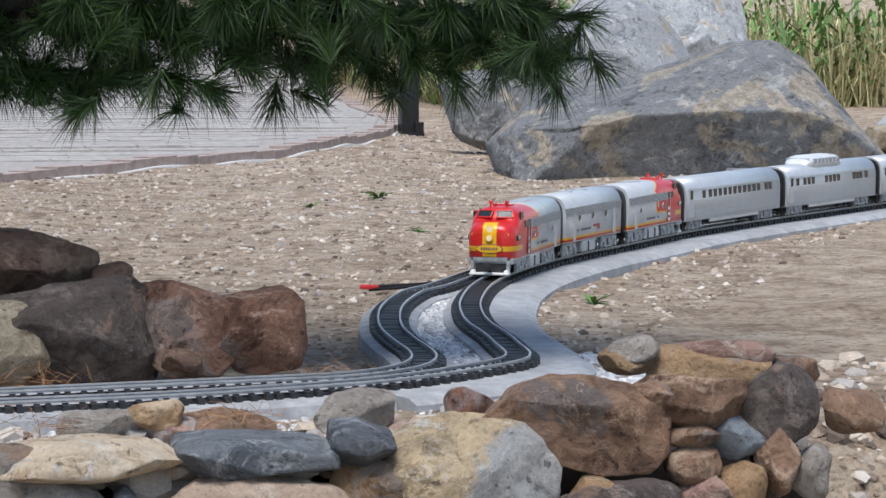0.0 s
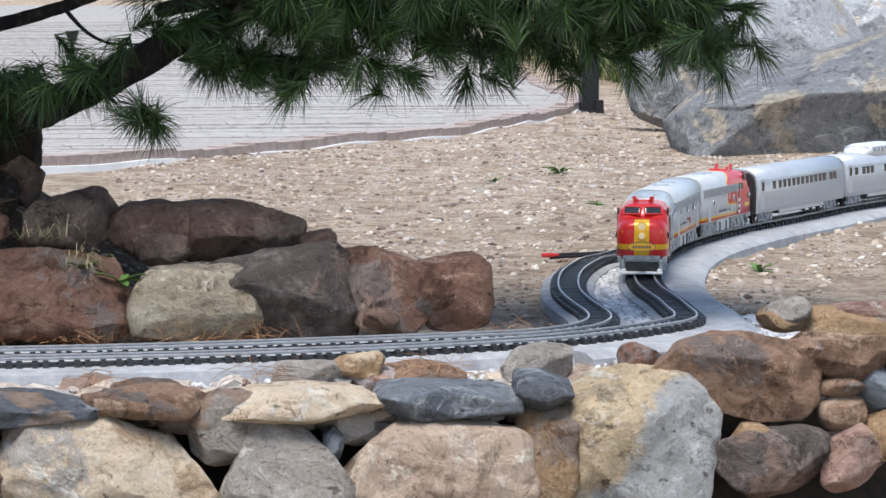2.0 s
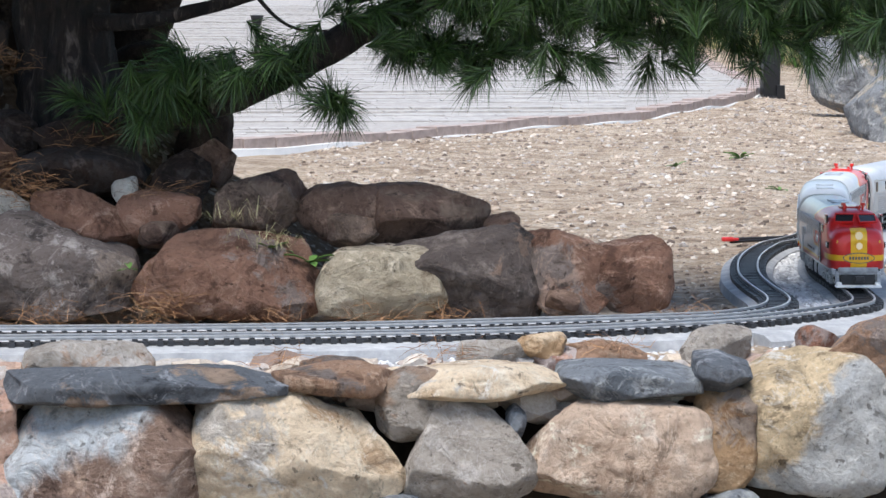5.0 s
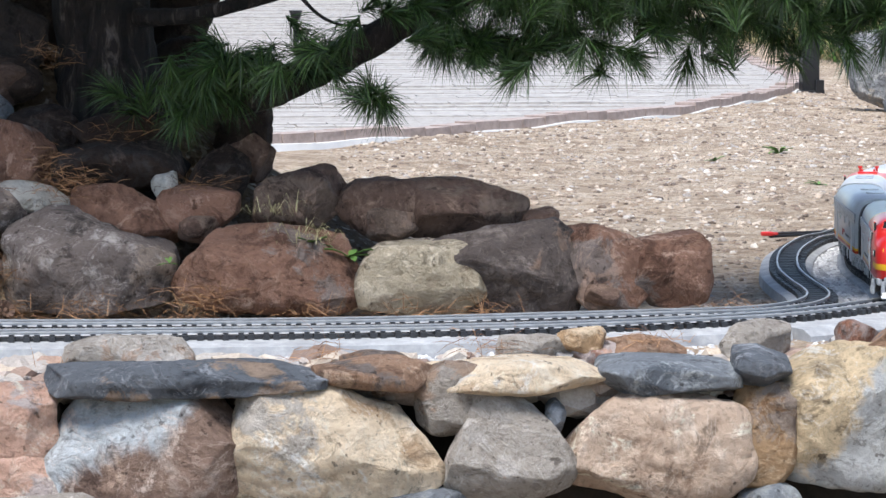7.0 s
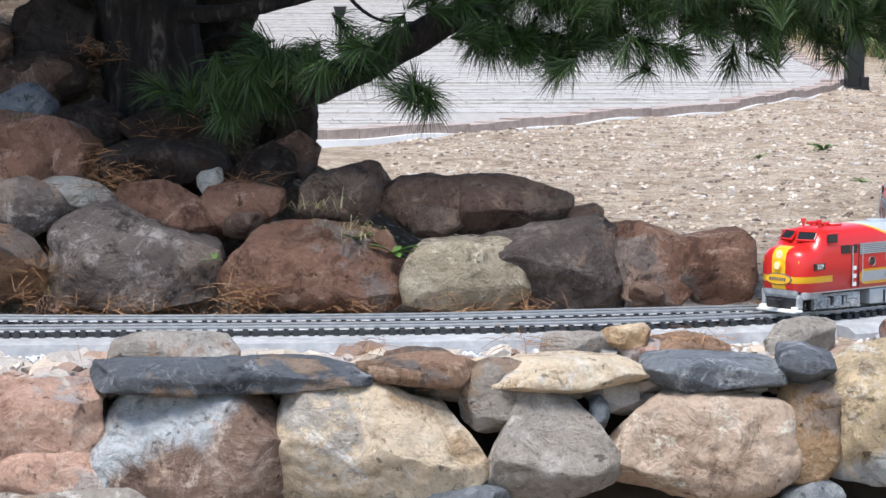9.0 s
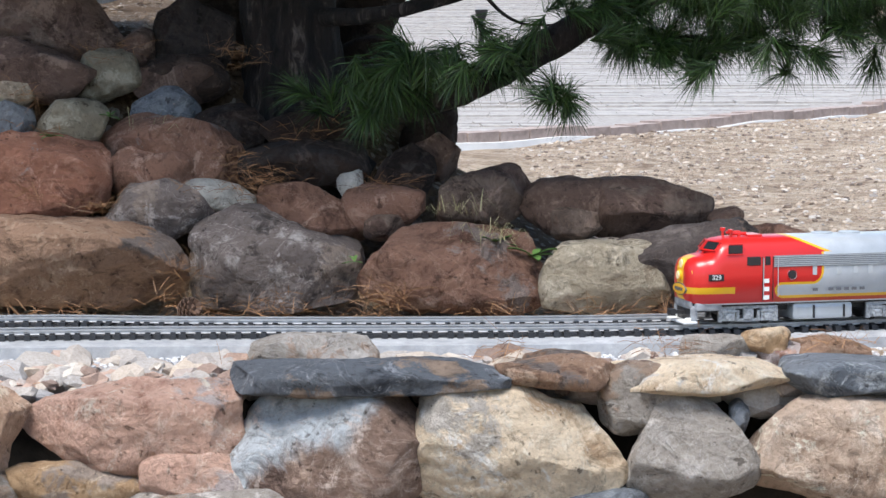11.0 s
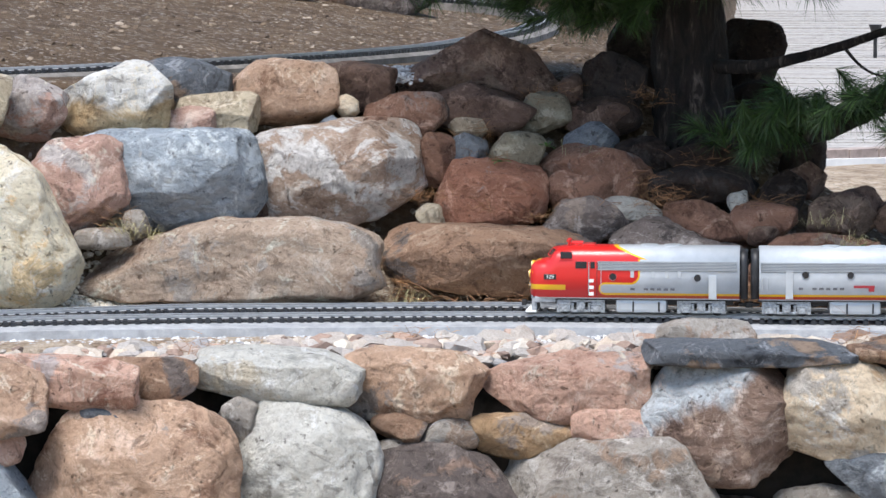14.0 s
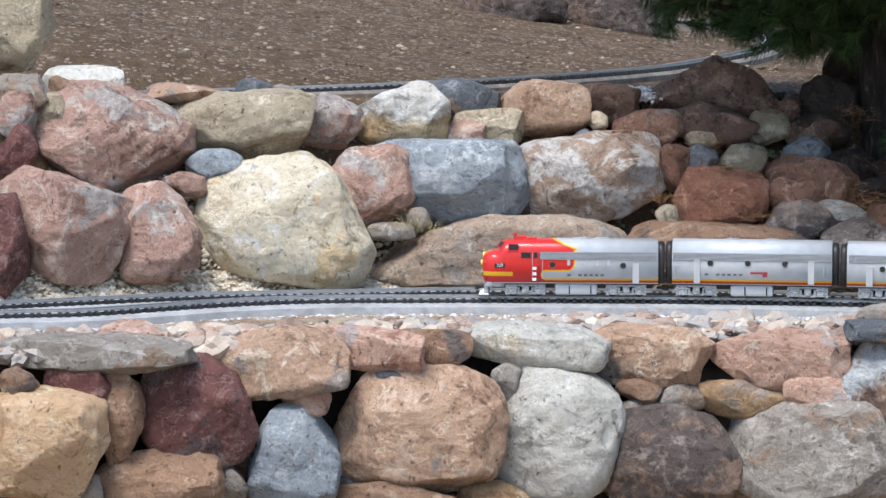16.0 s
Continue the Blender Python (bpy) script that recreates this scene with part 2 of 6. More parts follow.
def ground_mat():
    m, nt, b = nodes_of("sandy_gravel_ground")
    tc = nt.nodes.new("ShaderNodeTexCoord")
    v = tc.outputs["Object"]
    big, mid, fine = noise_of(nt, v, 1.1, 5, 0.6), noise_of(nt, v, 9, 8, 0.7), noise_of(nt, v, 70, 6, 0.8)
    sand = ramp(nt, mid, [(0.36, (0.33, 0.24, 0.17)), (0.5, (0.56, 0.44, 0.325)), (0.62, (0.70, 0.585, 0.46))])
    dirt = ramp(nt, mid, [(0.3, (0.085, 0.055, 0.034)), (0.55, (0.165, 0.113, 0.072)), (0.75, (0.28, 0.205, 0.14))])
    sep = nt.nodes.new("ShaderNodeSeparateXYZ")
    nt.links.new(v, sep.inputs[0])
    # dark garden soil on the terrace, pale gravelly sand on the level ground
    soil = calc(nt, 'MULTIPLY', calc(nt, 'LESS_THAN', calc(nt, 'ADD', sep.outputs[0], calc(nt, 'MULTIPLY', big, 0.3)), 0.95),
                calc(nt, 'GREATER_THAN', sep.outputs[2], 0.05))
    sand = mix_of(nt, 0.8, sand, ramp(nt, big, [(0.35, (0.80, 0.78, 0.76)), (0.6, (1, 1, 1))]), 'MULTIPLY')
    col = mix_of(nt, soil, sand, dirt)
    vor = nt.nodes.new("ShaderNodeTexVoronoi")
    vor.inputs["Scale"].default_value = 75
    nt.links.new(v, vor.inputs["Vector"])
    chip = nt.nodes.new("ShaderNodeSeparateColor")
    nt.links.new(vor.outputs["Color"], chip.inputs[0])
    col = mix_of(nt, ramp(nt, chip.outputs[0], [(0.88, (0, 0, 0)), (0.92, (0.4, 0.4, 0.4))]), col, (0.62, 0.56, 0.49))
    col = mix_of(nt, ramp(nt, chip.outputs[1], [(0.88, (0, 0, 0)), (0.92, (0.6, 0.6, 0.6))]), col, (0.17, 0.13, 0.105))
    col = mix_of(nt, 0.7, col, ramp(nt, fine, [(0.35, (0.6, 0.57, 0.54)), (0.55, (1, 1, 1))]), 'MULTIPLY')
    nt.links.new(col, b.inputs["Base Color"])
    b.inputs["Roughness"].default_value = 0.95
    b.inputs["Specular IOR Level"].default_value = 0.15
    bump_of(nt, b, calc(nt, 'ADD', mid, calc(nt, 'ADD', fine, calc(nt, 'MULTIPLY', vor.outputs["Distance"], -0.7))), 0.9, 0.02)
    return m


def pebble_mat(name, stops, rough=0.85):
    m, nt, b = nodes_of(name)
    geo, tc = nt.nodes.new("ShaderNodeNewGeometry"), nt.nodes.new("ShaderNodeTexCoord")
    col = ramp(nt, geo.outputs["Random Per Island"], stops)
    n = noise_of(nt, tc.outputs["Object"], 160, 5, 0.7)
    nt.links.new(mix_of(nt, 0.8, col, ramp(nt, n, [(0.3, (0.62, 0.6, 0.58)), (0.6, (1, 1, 1))]), 'MULTIPLY'), b.inputs["Base Color"])
    b.inputs["Roughness"].default_value = rough
    bump_of(nt, b, n, 0.4, 0.004)
    return m


def concrete_mat():
    m, nt, b = nodes_of("light_grey_mortar")
    v = nt.nodes.new("ShaderNodeTexCoord").outputs["Object"]
    big, mid, fine = noise_of(nt, v, 3, 5, 0.6), noise_of(nt, v, 22, 8, 0.7), noise_of(nt, v, 150, 4, 0.7)
    col = ramp(nt, mid, [(0.3, (0.25, 0.258, 0.27)), (0.55, (0.37, 0.378, 0.39)), (0.75, (0.52, 0.52, 0.525))])
    col = mix_of(nt, 0.6, col, ramp(nt, big, [(0.35, (0.72, 0.71, 0.69)), (0.6, (1, 1, 1))]), 'MULTIPLY')
    nt.links.new(col, b.inputs["Base Color"])
    b.inputs["Roughness"].default_value = 0.9
    bump_of(nt, b, calc(nt, 'ADD', mid, calc(nt, 'MULTIPLY', fine, 0.5)), 0.5, 0.006)
    return m


def bark_mat():
    m, nt, b = nodes_of("dark_pine_bark")
    tc, mp = nt.nodes.new("ShaderNodeTexCoord"), nt.nodes.new("ShaderNodeMapping")
    mp.inputs["Scale"].default_value = (34, 34, 7)
    nt.links.new(tc.outputs["Object"], mp.inputs[0])
    n = noise_of(nt, mp.outputs[0], 1, 8, 0.7, 0.6)
    nt.links.new(ramp(nt, n, [(0.42, (0.008, 0.006, 0.005)), (0.56, (0.030, 0.021, 0.017)), (0.74, (0.22, 0.175, 0.15))]), b.inputs["Base Color"])
    b.inputs["Roughness"].default_value = 0.95
    bump_of(nt, b, n, 1.0, 0.03)
    return m


def needle_mat(name, lo, hi):
    m, nt, b = nodes_of(name)
    geo = nt.nodes.new("ShaderNodeNewGeometry")
    nt.links.new(ramp(nt, geo.outputs["Random Per Island"], [(0.0, lo), (0.9, hi), (1.0, tuple(c * 1.5 for c in hi))]), b.inputs["Base Color"])
    b.inputs["Roughness"].default_value = 0.55
    return m


GROUND, CONCRETE, BARK = ground_mat(), concrete_mat(), bark_mat()
NEEDLE = needle_mat("pine_needles", (0.006, 0.016, 0.005), (0.042, 0.092, 0.016))
STRAW = needle_mat("fallen_pine_straw", (0.17, 0.075, 0.032), (0.36, 0.19, 0.085))
LEAF = needle_mat("weed_leaves", (0.05, 0.12, 0.02), (0.14, 0.26, 0.06))
DRYGRASS = needle_mat("dry_grass_blades", (0.30, 0.26, 0.12), (0.52, 0.46, 0.24))
RAIL = plain_mat("weathered_grey_rail", (0.42, 0.42, 0.425), 0.45, 0.3, 0.15, 40)
SLEEPER = plain_mat("black_plastic_sleeper", (0.022, 0.023, 0.026), 0.55, 0, 0.3, 50)
MIXED = pebble_mat("mixed_rubble", [(0.0, (0.19, 0.135, 0.11)), (0.2, (0.43, 0.30, 0.235)), (0.4, (0.36, 0.335, 0.31)), (0.6, (0.55, 0.45, 0.35)), (0.8, (0.28, 0.275, 0.28)), (1.0, (0.60, 0.53, 0.45))])
SANDY = pebble_mat("sandy_pebbles", [(0.0, (0.10, 0.075, 0.06)), (0.22, (0.24, 0.18, 0.14)), (0.45, (0.46, 0.37, 0.29)), (0.7, (0.58, 0.49, 0.40)), (0.85, (0.34, 0.31, 0.29)), (1.0, (0.72, 0.66, 0.58))])
CREAM = pebble_mat("cream_gravel", [(0.0, (0.52, 0.43, 0.31)), (0.5, (0.68, 0.60, 0.48)), (1.0, (0.80, 0.75, 0.65))])
BALLAST = pebble_mat("grey_ballast_chips", [(0.0, (0.40, 0.40, 0.41)), (0.5, (0.62, 0.62, 0.63)), (1.0, (0.80, 0.80, 0.80))])
PAVER = plain_mat("grey_beige_pavers", (0.37, 0.345, 0.32), 0.9, 0, 0.22, 14, 0.004)
KERB = plain_mat("reddish_edging_brick", (0.36, 0.285, 0.25), 0.9, 0, 0.2, 22, 0.004)
STRIP = plain_mat("white_plastic_edging", (0.72, 0.71, 0.69), 0.6, 0, 0.08, 10)
BLACKM = plain_mat("black_powder_coat", (0.012, 0.012, 0.013), 0.45, 0, 0.2, 30)
REDPL = plain_mat("red_plastic", (0.55, 0.03, 0.03), 0.4, 0, 0.1, 40)
SILVER = plain_mat("brushed_silver_paint", (0.49, 0.515, 0.54), 0.36, 0.35, 0.06, 25)
ROOFSIL = plain_mat("worn_silver_roof_paint", (0.62, 0.63, 0.635), 0.45, 0.2, 0.09, 18)
GREYPL = plain_mat("grey_plastic_frame", (0.30, 0.31, 0.325), 0.5, 0.1, 0.25, 60)
TRUCK = plain_mat("dusty_silver_bogie_paint", (0.33, 0.345, 0.36), 0.42, 0.3, 0.45, 160)
DARKPL = plain_mat("black_plastic_underframe", (0.02, 0.02, 0.022), 0.5, 0, 0.3, 50)
REDPT = plain_mat("glossy_red_paint", (0.60, 0.022, 0.02), 0.28, 0, 0.06, 20, 0, 0.3)
YELPT = plain_mat("golden_yellow_paint", (0.80, 0.43, 0.02), 0.3, 0, 0.06, 20, 0, 0.3)
ORGPT = plain_mat("orange_red_stripe_paint", (0.52, 0.06, 0.012), 0.35, 0, 0.05, 20)
WINGRED = plain_mat("dark_red_emblem_paint", (0.28, 0.02, 0.03), 0.4, 0, 0.05, 20)
WHITEPT = plain_mat("off_white_paint", (0.75, 0.75, 0.73), 0.4, 0, 0.05, 20)
LETTER = plain_mat("dark_grey_lettering", (0.10, 0.10, 0.11), 0.5, 0, 0.1, 30)
LOUVRE = plain_mat("dark_grey_grille", (0.20, 0.215, 0.235), 0.45, 0.3, 0.15, 60)
GLASS = plain_mat("dark_tinted_glass", (0.02, 0.022, 0.026), 0.12, 0, 0.1, 10, 0, 0.1)
CLEAR = plain_mat("pale_dome_glass", (0.30, 0.33, 0.36), 0.08, 0, 0.2, 20, 0, 0.5)
glow, gnt, gb = nodes_of("lit_headlamp_lens")
gb.inputs["Base Color"].default_value = (0.8, 0.62, 0.36, 1)
gb.inputs["Emission Color"].default_value = (1, 0.82, 0.5, 1)
gb.inputs["Emission Strength"].default_value = 0.06
LAMPLENS = glow


# ---------------------------------------------------------------- mesh helpers
def mesh_of(name, verts, faces, mat, smooth=False):
    me = bpy.data.meshes.new(name)
    me.from_pydata([tuple(map(float, v)) for v in verts], [], [tuple(map(int, f)) for f in faces])
    me.materials.append(mat)
    if smooth:
        me.polygons.foreach_set("use_smooth", [True] * len(me.polygons))
    me.update()
    return me


def tri_mesh(name, v, f, mat, smooth=False):
    """From numpy arrays of places and triangles."""
    me = bpy.data.meshes.new(name)
    me.vertices.add(len(v))
    me.vertices.foreach_set("co", np.asarray(v, np.float32).ravel())
    f = np.asarray(f, np.int32)
    k = f.shape[1]
    me.loops.add(f.size)
    me.loops.foreach_set("vertex_index", f.ravel())
    me.polygons.add(len(f))
    me.polygons.foreach_set("loop_start", np.arange(0, f.size, k, dtype=np.int32))
    me.polygons.foreach_set("use_smooth", np.full(len(f), smooth))
    me.materials.append(mat)
    me.update(calc_edges=True)
    return me


def part(name, bm, material, parent, label="", smooth=False):
    """Links a bmesh or a mesh as one mesh object under a thing or a part."""
    if isinstance(bm, bmesh.types.BMesh):
        me = bpy.data.meshes.new(name)
        bm.normal_update()
        bm.to_mesh(me)
        bm.free()
        me.materials.append(material)
        if smooth:
            me.polygons.foreach_set("use_smooth", [True] * len(me.polygons))
    else:
        me = bm
    ob = new(name, me)
    ob.parent = parent
    if label:
        tagged(ob, label)
    return ob


def boxes(*specs, bevel=0.0):
    """A bmesh of boxes (cx, cy, cz, sx, sy, sz)."""
    bm = bmesh.new()
    for cx, cy, cz, sx, sy, sz in specs:
        bmesh.ops.create_cube(bm, size=1, matrix=Matrix.Translation((cx, cy, cz)) @ Matrix.Diagonal((sx, sy, sz, 1)))
    if bevel:
        bmesh.ops.bevel(bm, geom=bm.edges[:], offset=bevel, segments=2, affect='EDGES', profile=0.6)
    return bm


def disc(radius, depth, m, segs=16, bm=None):
    bm = bm or bmesh.new()
    bmesh.ops.create_cone(bm, cap_ends=True, segments=segs, radius1=radius, radius2=radius, depth=depth, matrix=m)
    return bm


def tube(path, radii, sides=10, wobble=0.0, seed=0):
    """Verts and faces of a tapering limb along a path."""
    rng = np.random.default_rng(seed)
    pts = np.array(path, float)
    v, f = [], []
    up = np.array([0.13, 0.31, 0.94])
    for i, p in enumerate(pts):
        t = pts[min(i + 1, len(pts) - 1)] - pts[max(i - 1, 0)]
        t /= np.linalg.norm(t) + 1e-9
        a = np.cross(t, up)
        if np.linalg.norm(a) < 0.1:
            a = np.cross(t, (1, 0, 0))
        a /= np.linalg.norm(a)
        c = np.cross(t, a)
        for k in range(sides):
            an = 2 * math.pi * k / sides
            r = radii[i] * (1 + wobble * rng.uniform(-1, 1))
            v.append(p + r * (a * math.cos(an) + c * math.sin(an)))
        if i:
            o = (i - 1) * sides
            for k in range(sides):
                j = (k + 1) % sides
                f.append((o + k, o + j, o + sides + j, o + sides + k))
    n = len(v)
    f.append(tuple(range(n - sides, n)))
    return v, f


def spline(points, step=0.02, soften=3):
    """Evenly spaced places along a smooth line through the points."""
    p = np.array(points, float)
    p = np.vstack([2 * p[0] - p[1], p, 2 * p[-1] - p[-2]])
    out = []
    for i in range(1, len(p) - 2):
        a, b, c, d = p[i - 1:i + 3]
        for u in np.linspace(0, 1, 24, endpoint=False):
            out.append(0.5 * (2 * b + (c - a) * u + (2 * a - 5 * b + 4 * c - d) * u * u + (3 * b - a - 3 * c + d) * u ** 3))
    out.append(p[-2])
    out = np.array(out)
    for _ in range(2):
        s = np.r_[0, np.cumsum(np.linalg.norm(np.diff(out, axis=0), axis=1))]
        u = np.arange(0, s[-1], step)
        out = np.stack([np.interp(u, s, out[:, k]) for k in range(out.shape[1])], 1)
        for _ in range(soften * 6):
            out[1:-1] = 0.25 * out[:-2] + 0.5 * out[1:-1] + 0.25 * out[2:]
    return out


def sides_of(line):
    """Unit vectors to the left of a line in plan."""
    t = np.gradient(line[:, :2], axis=0)
    t /= np.linalg.norm(t, axis=1, keepdims=True)
    return np.stack([-t[:, 1], t[:, 0]], 1)


def sweep(line, profile, z=0.0):
    """A strip along the line: profile of (offset to the left, height)."""
    n = sides_of(line)
    h = line[:, 2] if line.shape[1] > 2 else np.zeros(len(line))
    k = len(profile)
    v = np.concatenate([np.concatenate([line[:, :2] + n * o, (h + z + q)[:, None]], 1)[:, None] for o, q in profile], 1).reshape(-1, 3)
    f = []
    for i in range(len(line) - 1):
        for j in range(k):
            a, b = i * k + j, i * k + (j + 1) % k
            f.append((a, b, b + k, a + k))
    return v, f


def smooth01(a, b, x):
    t = np.clip((x - a) / (b - a), 0, 1)
    return t * t * (3 - 2 * t)


# ---------------------------------------------------------------- the lie of the land
NEAR = spline([(4.348, 7.250, 0.000), (4.725, 7.065, 0.000), (4.953, 6.712, 0.000), (5.005, 6.295, 0.000), (4.906, 5.887, 0.000),
               (4.703, 5.520, 0.000), (4.437, 5.195, 0.000), (4.143, 4.895, 0.000), (3.929, 4.677, 0.000), (3.589, 4.318, 0.000),
               (3.275, 3.988, 0.000), (2.969, 3.635, 0.000), (2.657, 3.205, 0.000), (2.381, 2.836, 0.000), (2.119, 2.406, 0.000),
               (1.942, 2.018, 0.000), (1.811, 1.615, 0.000), (1.748, 1.356, 0.000), (1.705, 1.112, 0.000), (1.682, 0.856, 0.000),
               (1.654, 0.642, 0.000), (1.637, 0.507, 0.000), (1.582, 0.385, 0.000), (1.310, 0.163, 0.000), (1.054, 0.067, 0.000),
               (0.813, 0.010, 0.000), (0.466, -0.024, 0.000), (0.128, -0.029, 0.000), (-0.317, -0.023, 0.000), (-0.606, -0.031, 0.000),
               (-0.976, -0.075, 0.000), (-1.355, -0.133, 0.000), (-1.512, -0.168, 0.000), (-1.800, -0.234, 0.000), (-2.081, -0.391, 0.000),
               (-2.416, -0.704, 0.000), (-2.641, -0.798, 0.000), (-3.127, -1.151, 0.000), (-3.693, -1.562, 0.000)], 0.01)
FAR = spline([(4.546, 5.626, 0.000), (4.295, 5.321, 0.000), (4.007, 5.028, 0.000), (3.792, 4.809, 0.000), (3.451, 4.449, 0.000),
               (3.134, 4.115, 0.000), (2.820, 3.753, 0.000), (2.504, 3.317, 0.000), (1.839, 2.041, 0.000), (1.747, 1.910, 0.000),
               (1.604, 1.532, 0.000), (1.504, 1.102, 0.000), (1.468, 0.776, 0.000), (1.460, 0.620, 0.000), (1.435, 0.460, 0.000),
               (1.370, 0.330, 0.000), (1.240, 0.233, 0.000), (1.078, 0.206, 0.000), (0.834, 0.168, 0.000), (0.478, 0.122, 0.000),
               (0.131, 0.115, 0.000), (-0.325, 0.141, 0.000), (-0.625, 0.189, 0.000), (-1.006, 0.132, 0.000), (-1.398, 0.080, 0.000),
               (-1.553, 0.030, 0.000), (-1.837, -0.084, 0.000), (-2.120, -0.187, 0.000), (-2.281, -0.268, 0.000), (-2.503, -0.416, -0.000),
               (-2.720, -0.572, 0.000), (-3.214, -0.913, 0.000), (-3.789, -1.311, 0.000)], 0.01)
UPPER = spline([(-2.641, 0.500, 0.589), (-2.217, 0.800, 0.595), (-1.908, 0.950, 0.603), (-1.755, 1.050, 0.609),
                (-1.608, 1.200, 0.611), (-1.465, 1.400, 0.615), (-1.329, 1.700, 0.617), (-1.195, 2.100, 0.619),
                (-1.057, 2.600, 0.624), (-0.910, 3.200, 0.642), (-0.814, 3.600, 0.660), (-0.779, 4.100, 0.684),
                (-0.842, 4.600, 0.710), (-0.993, 5.000, 0.736), (-1.268, 5.300, 0.755), (-1.892, 5.600, 0.785)], 0.01)


_o = np.argsort(UPPER[:, 1])
UPPER_BY_Y = (UPPER[_o, 1], UPPER[_o, 0], UPPER[_o, 2])


def bend(x):
    """How far the track, the wall and the rockery bow towards the viewer at their west end."""
    return -0.24 * np.maximum(-np.asarray(x, float) - 0.4, 0) ** 1.6


def land(x, y):
    """Height of the ground."""
    x, y = np.asarray(x, float), np.asarray(y, float)
    o = bend(np.maximum(x, -4))
    level = -0.045 + 0.02 * np.maximum(y - 18, 0)
    top = 0.515 * smooth01(0.75, -0.45, x) + 0.10 * smooth01(1.3, 0.4, x)
    rise = smooth01(0.44, 1.12, y - o) * top
    hind = smooth01(2.3, 1.15, y)
    back = np.where(x > -0.55, hind + (1 - hind) * smooth01(-0.1, -0.55, x), 1.0)
    # the terrace climbs with the upper track, and the soil bank rises behind it
    xu = np.interp(y, UPPER_BY_Y[0], UPPER_BY_Y[1])
    climb = np.interp(y, UPPER_BY_Y[0], UPPER_BY_Y[2] - 0.62) * (y > 1.1) * smooth01(0.0, -0.6, x)
    bank = np.minimum(0.16 * np.maximum(xu - x - 0.17, 0), 0.9) * smooth01(0.95, 1.25, y - o * 0.4)
    mound = rise * back + np.maximum(climb, 0) + bank
    front = smooth01(-0.14, -0.26, y - o) * (1 - smooth01(1.75, 2.3, x))
    slope = smooth01(0.15, -1.0, y) * smooth01(1.7, 2.2, x)
    drop = -0.62 * np.maximum(front, slope)
    rough = 0.014 * np.sin(3.1 * x + 1.3 * y) * np.sin(2.3 * y - 1.7 * x) + 0.007 * np.sin(11 * x + 3) * np.sin(9.3 * y)
    return level + mound * smooth01(1.35, 1.1, x) + drop + rough * (y > 0.9) * (np.abs(x - xu) > 0.2) * smooth01(1.2, 1.5, y) * smooth01(1.9, 2.4, x + 0.0 * y + (y > 3) * 3)


def ground_sheet():
    gx = np.unique(np.concatenate([np.arange(-6, 6, 0.05), np.arange(6, 16, 0.25), np.arange(-14, -6, 0.25), np.geomspace(16, 900, 18), -np.geomspace(14, 900, 18)]).round(4))
    gy = np.unique(np.concatenate([np.arange(-2.2, 3.2, 0.05), np.arange(3.2, 20, 0.14), np.arange(-12, -2.2, 0.3), np.geomspace(20, 1500, 24), -np.geomspace(12, 300, 10)]).round(4))
    X, Y = np.meshgrid(gx, gy)
    v = np.stack([X.ravel(), Y.ravel(), land(X, Y).ravel()], 1)
    n, w = len(gy), len(gx)
    i = (np.arange(n - 1)[:, None] * w + np.arange(w - 1)[None]).ravel()
    f = np.stack([i, i + 1, i + 1 + w, i + w], 1)
    tagged(new("ground", tri_mesh("ground", v, f, GROUND, True)), "pale sandy gravel ground with a dark soil terrace", "ground", kind="structure")


ground_sheet()

# ---------------------------------------------------------------- stones
ICO = {}


def ico(level):
    if level not in ICO:
        bm = bmesh.new()
        bmesh.ops.create_icosphere(bm, subdivisions=level, radius=1)
        bm.verts.ensure_lookup_table()
        ICO[level] = (np.array([v.co[:] for v in bm.verts]), np.array([[v.index for v in f.verts] for f in bm.faces]))
        bm.free()
    return ICO[level]


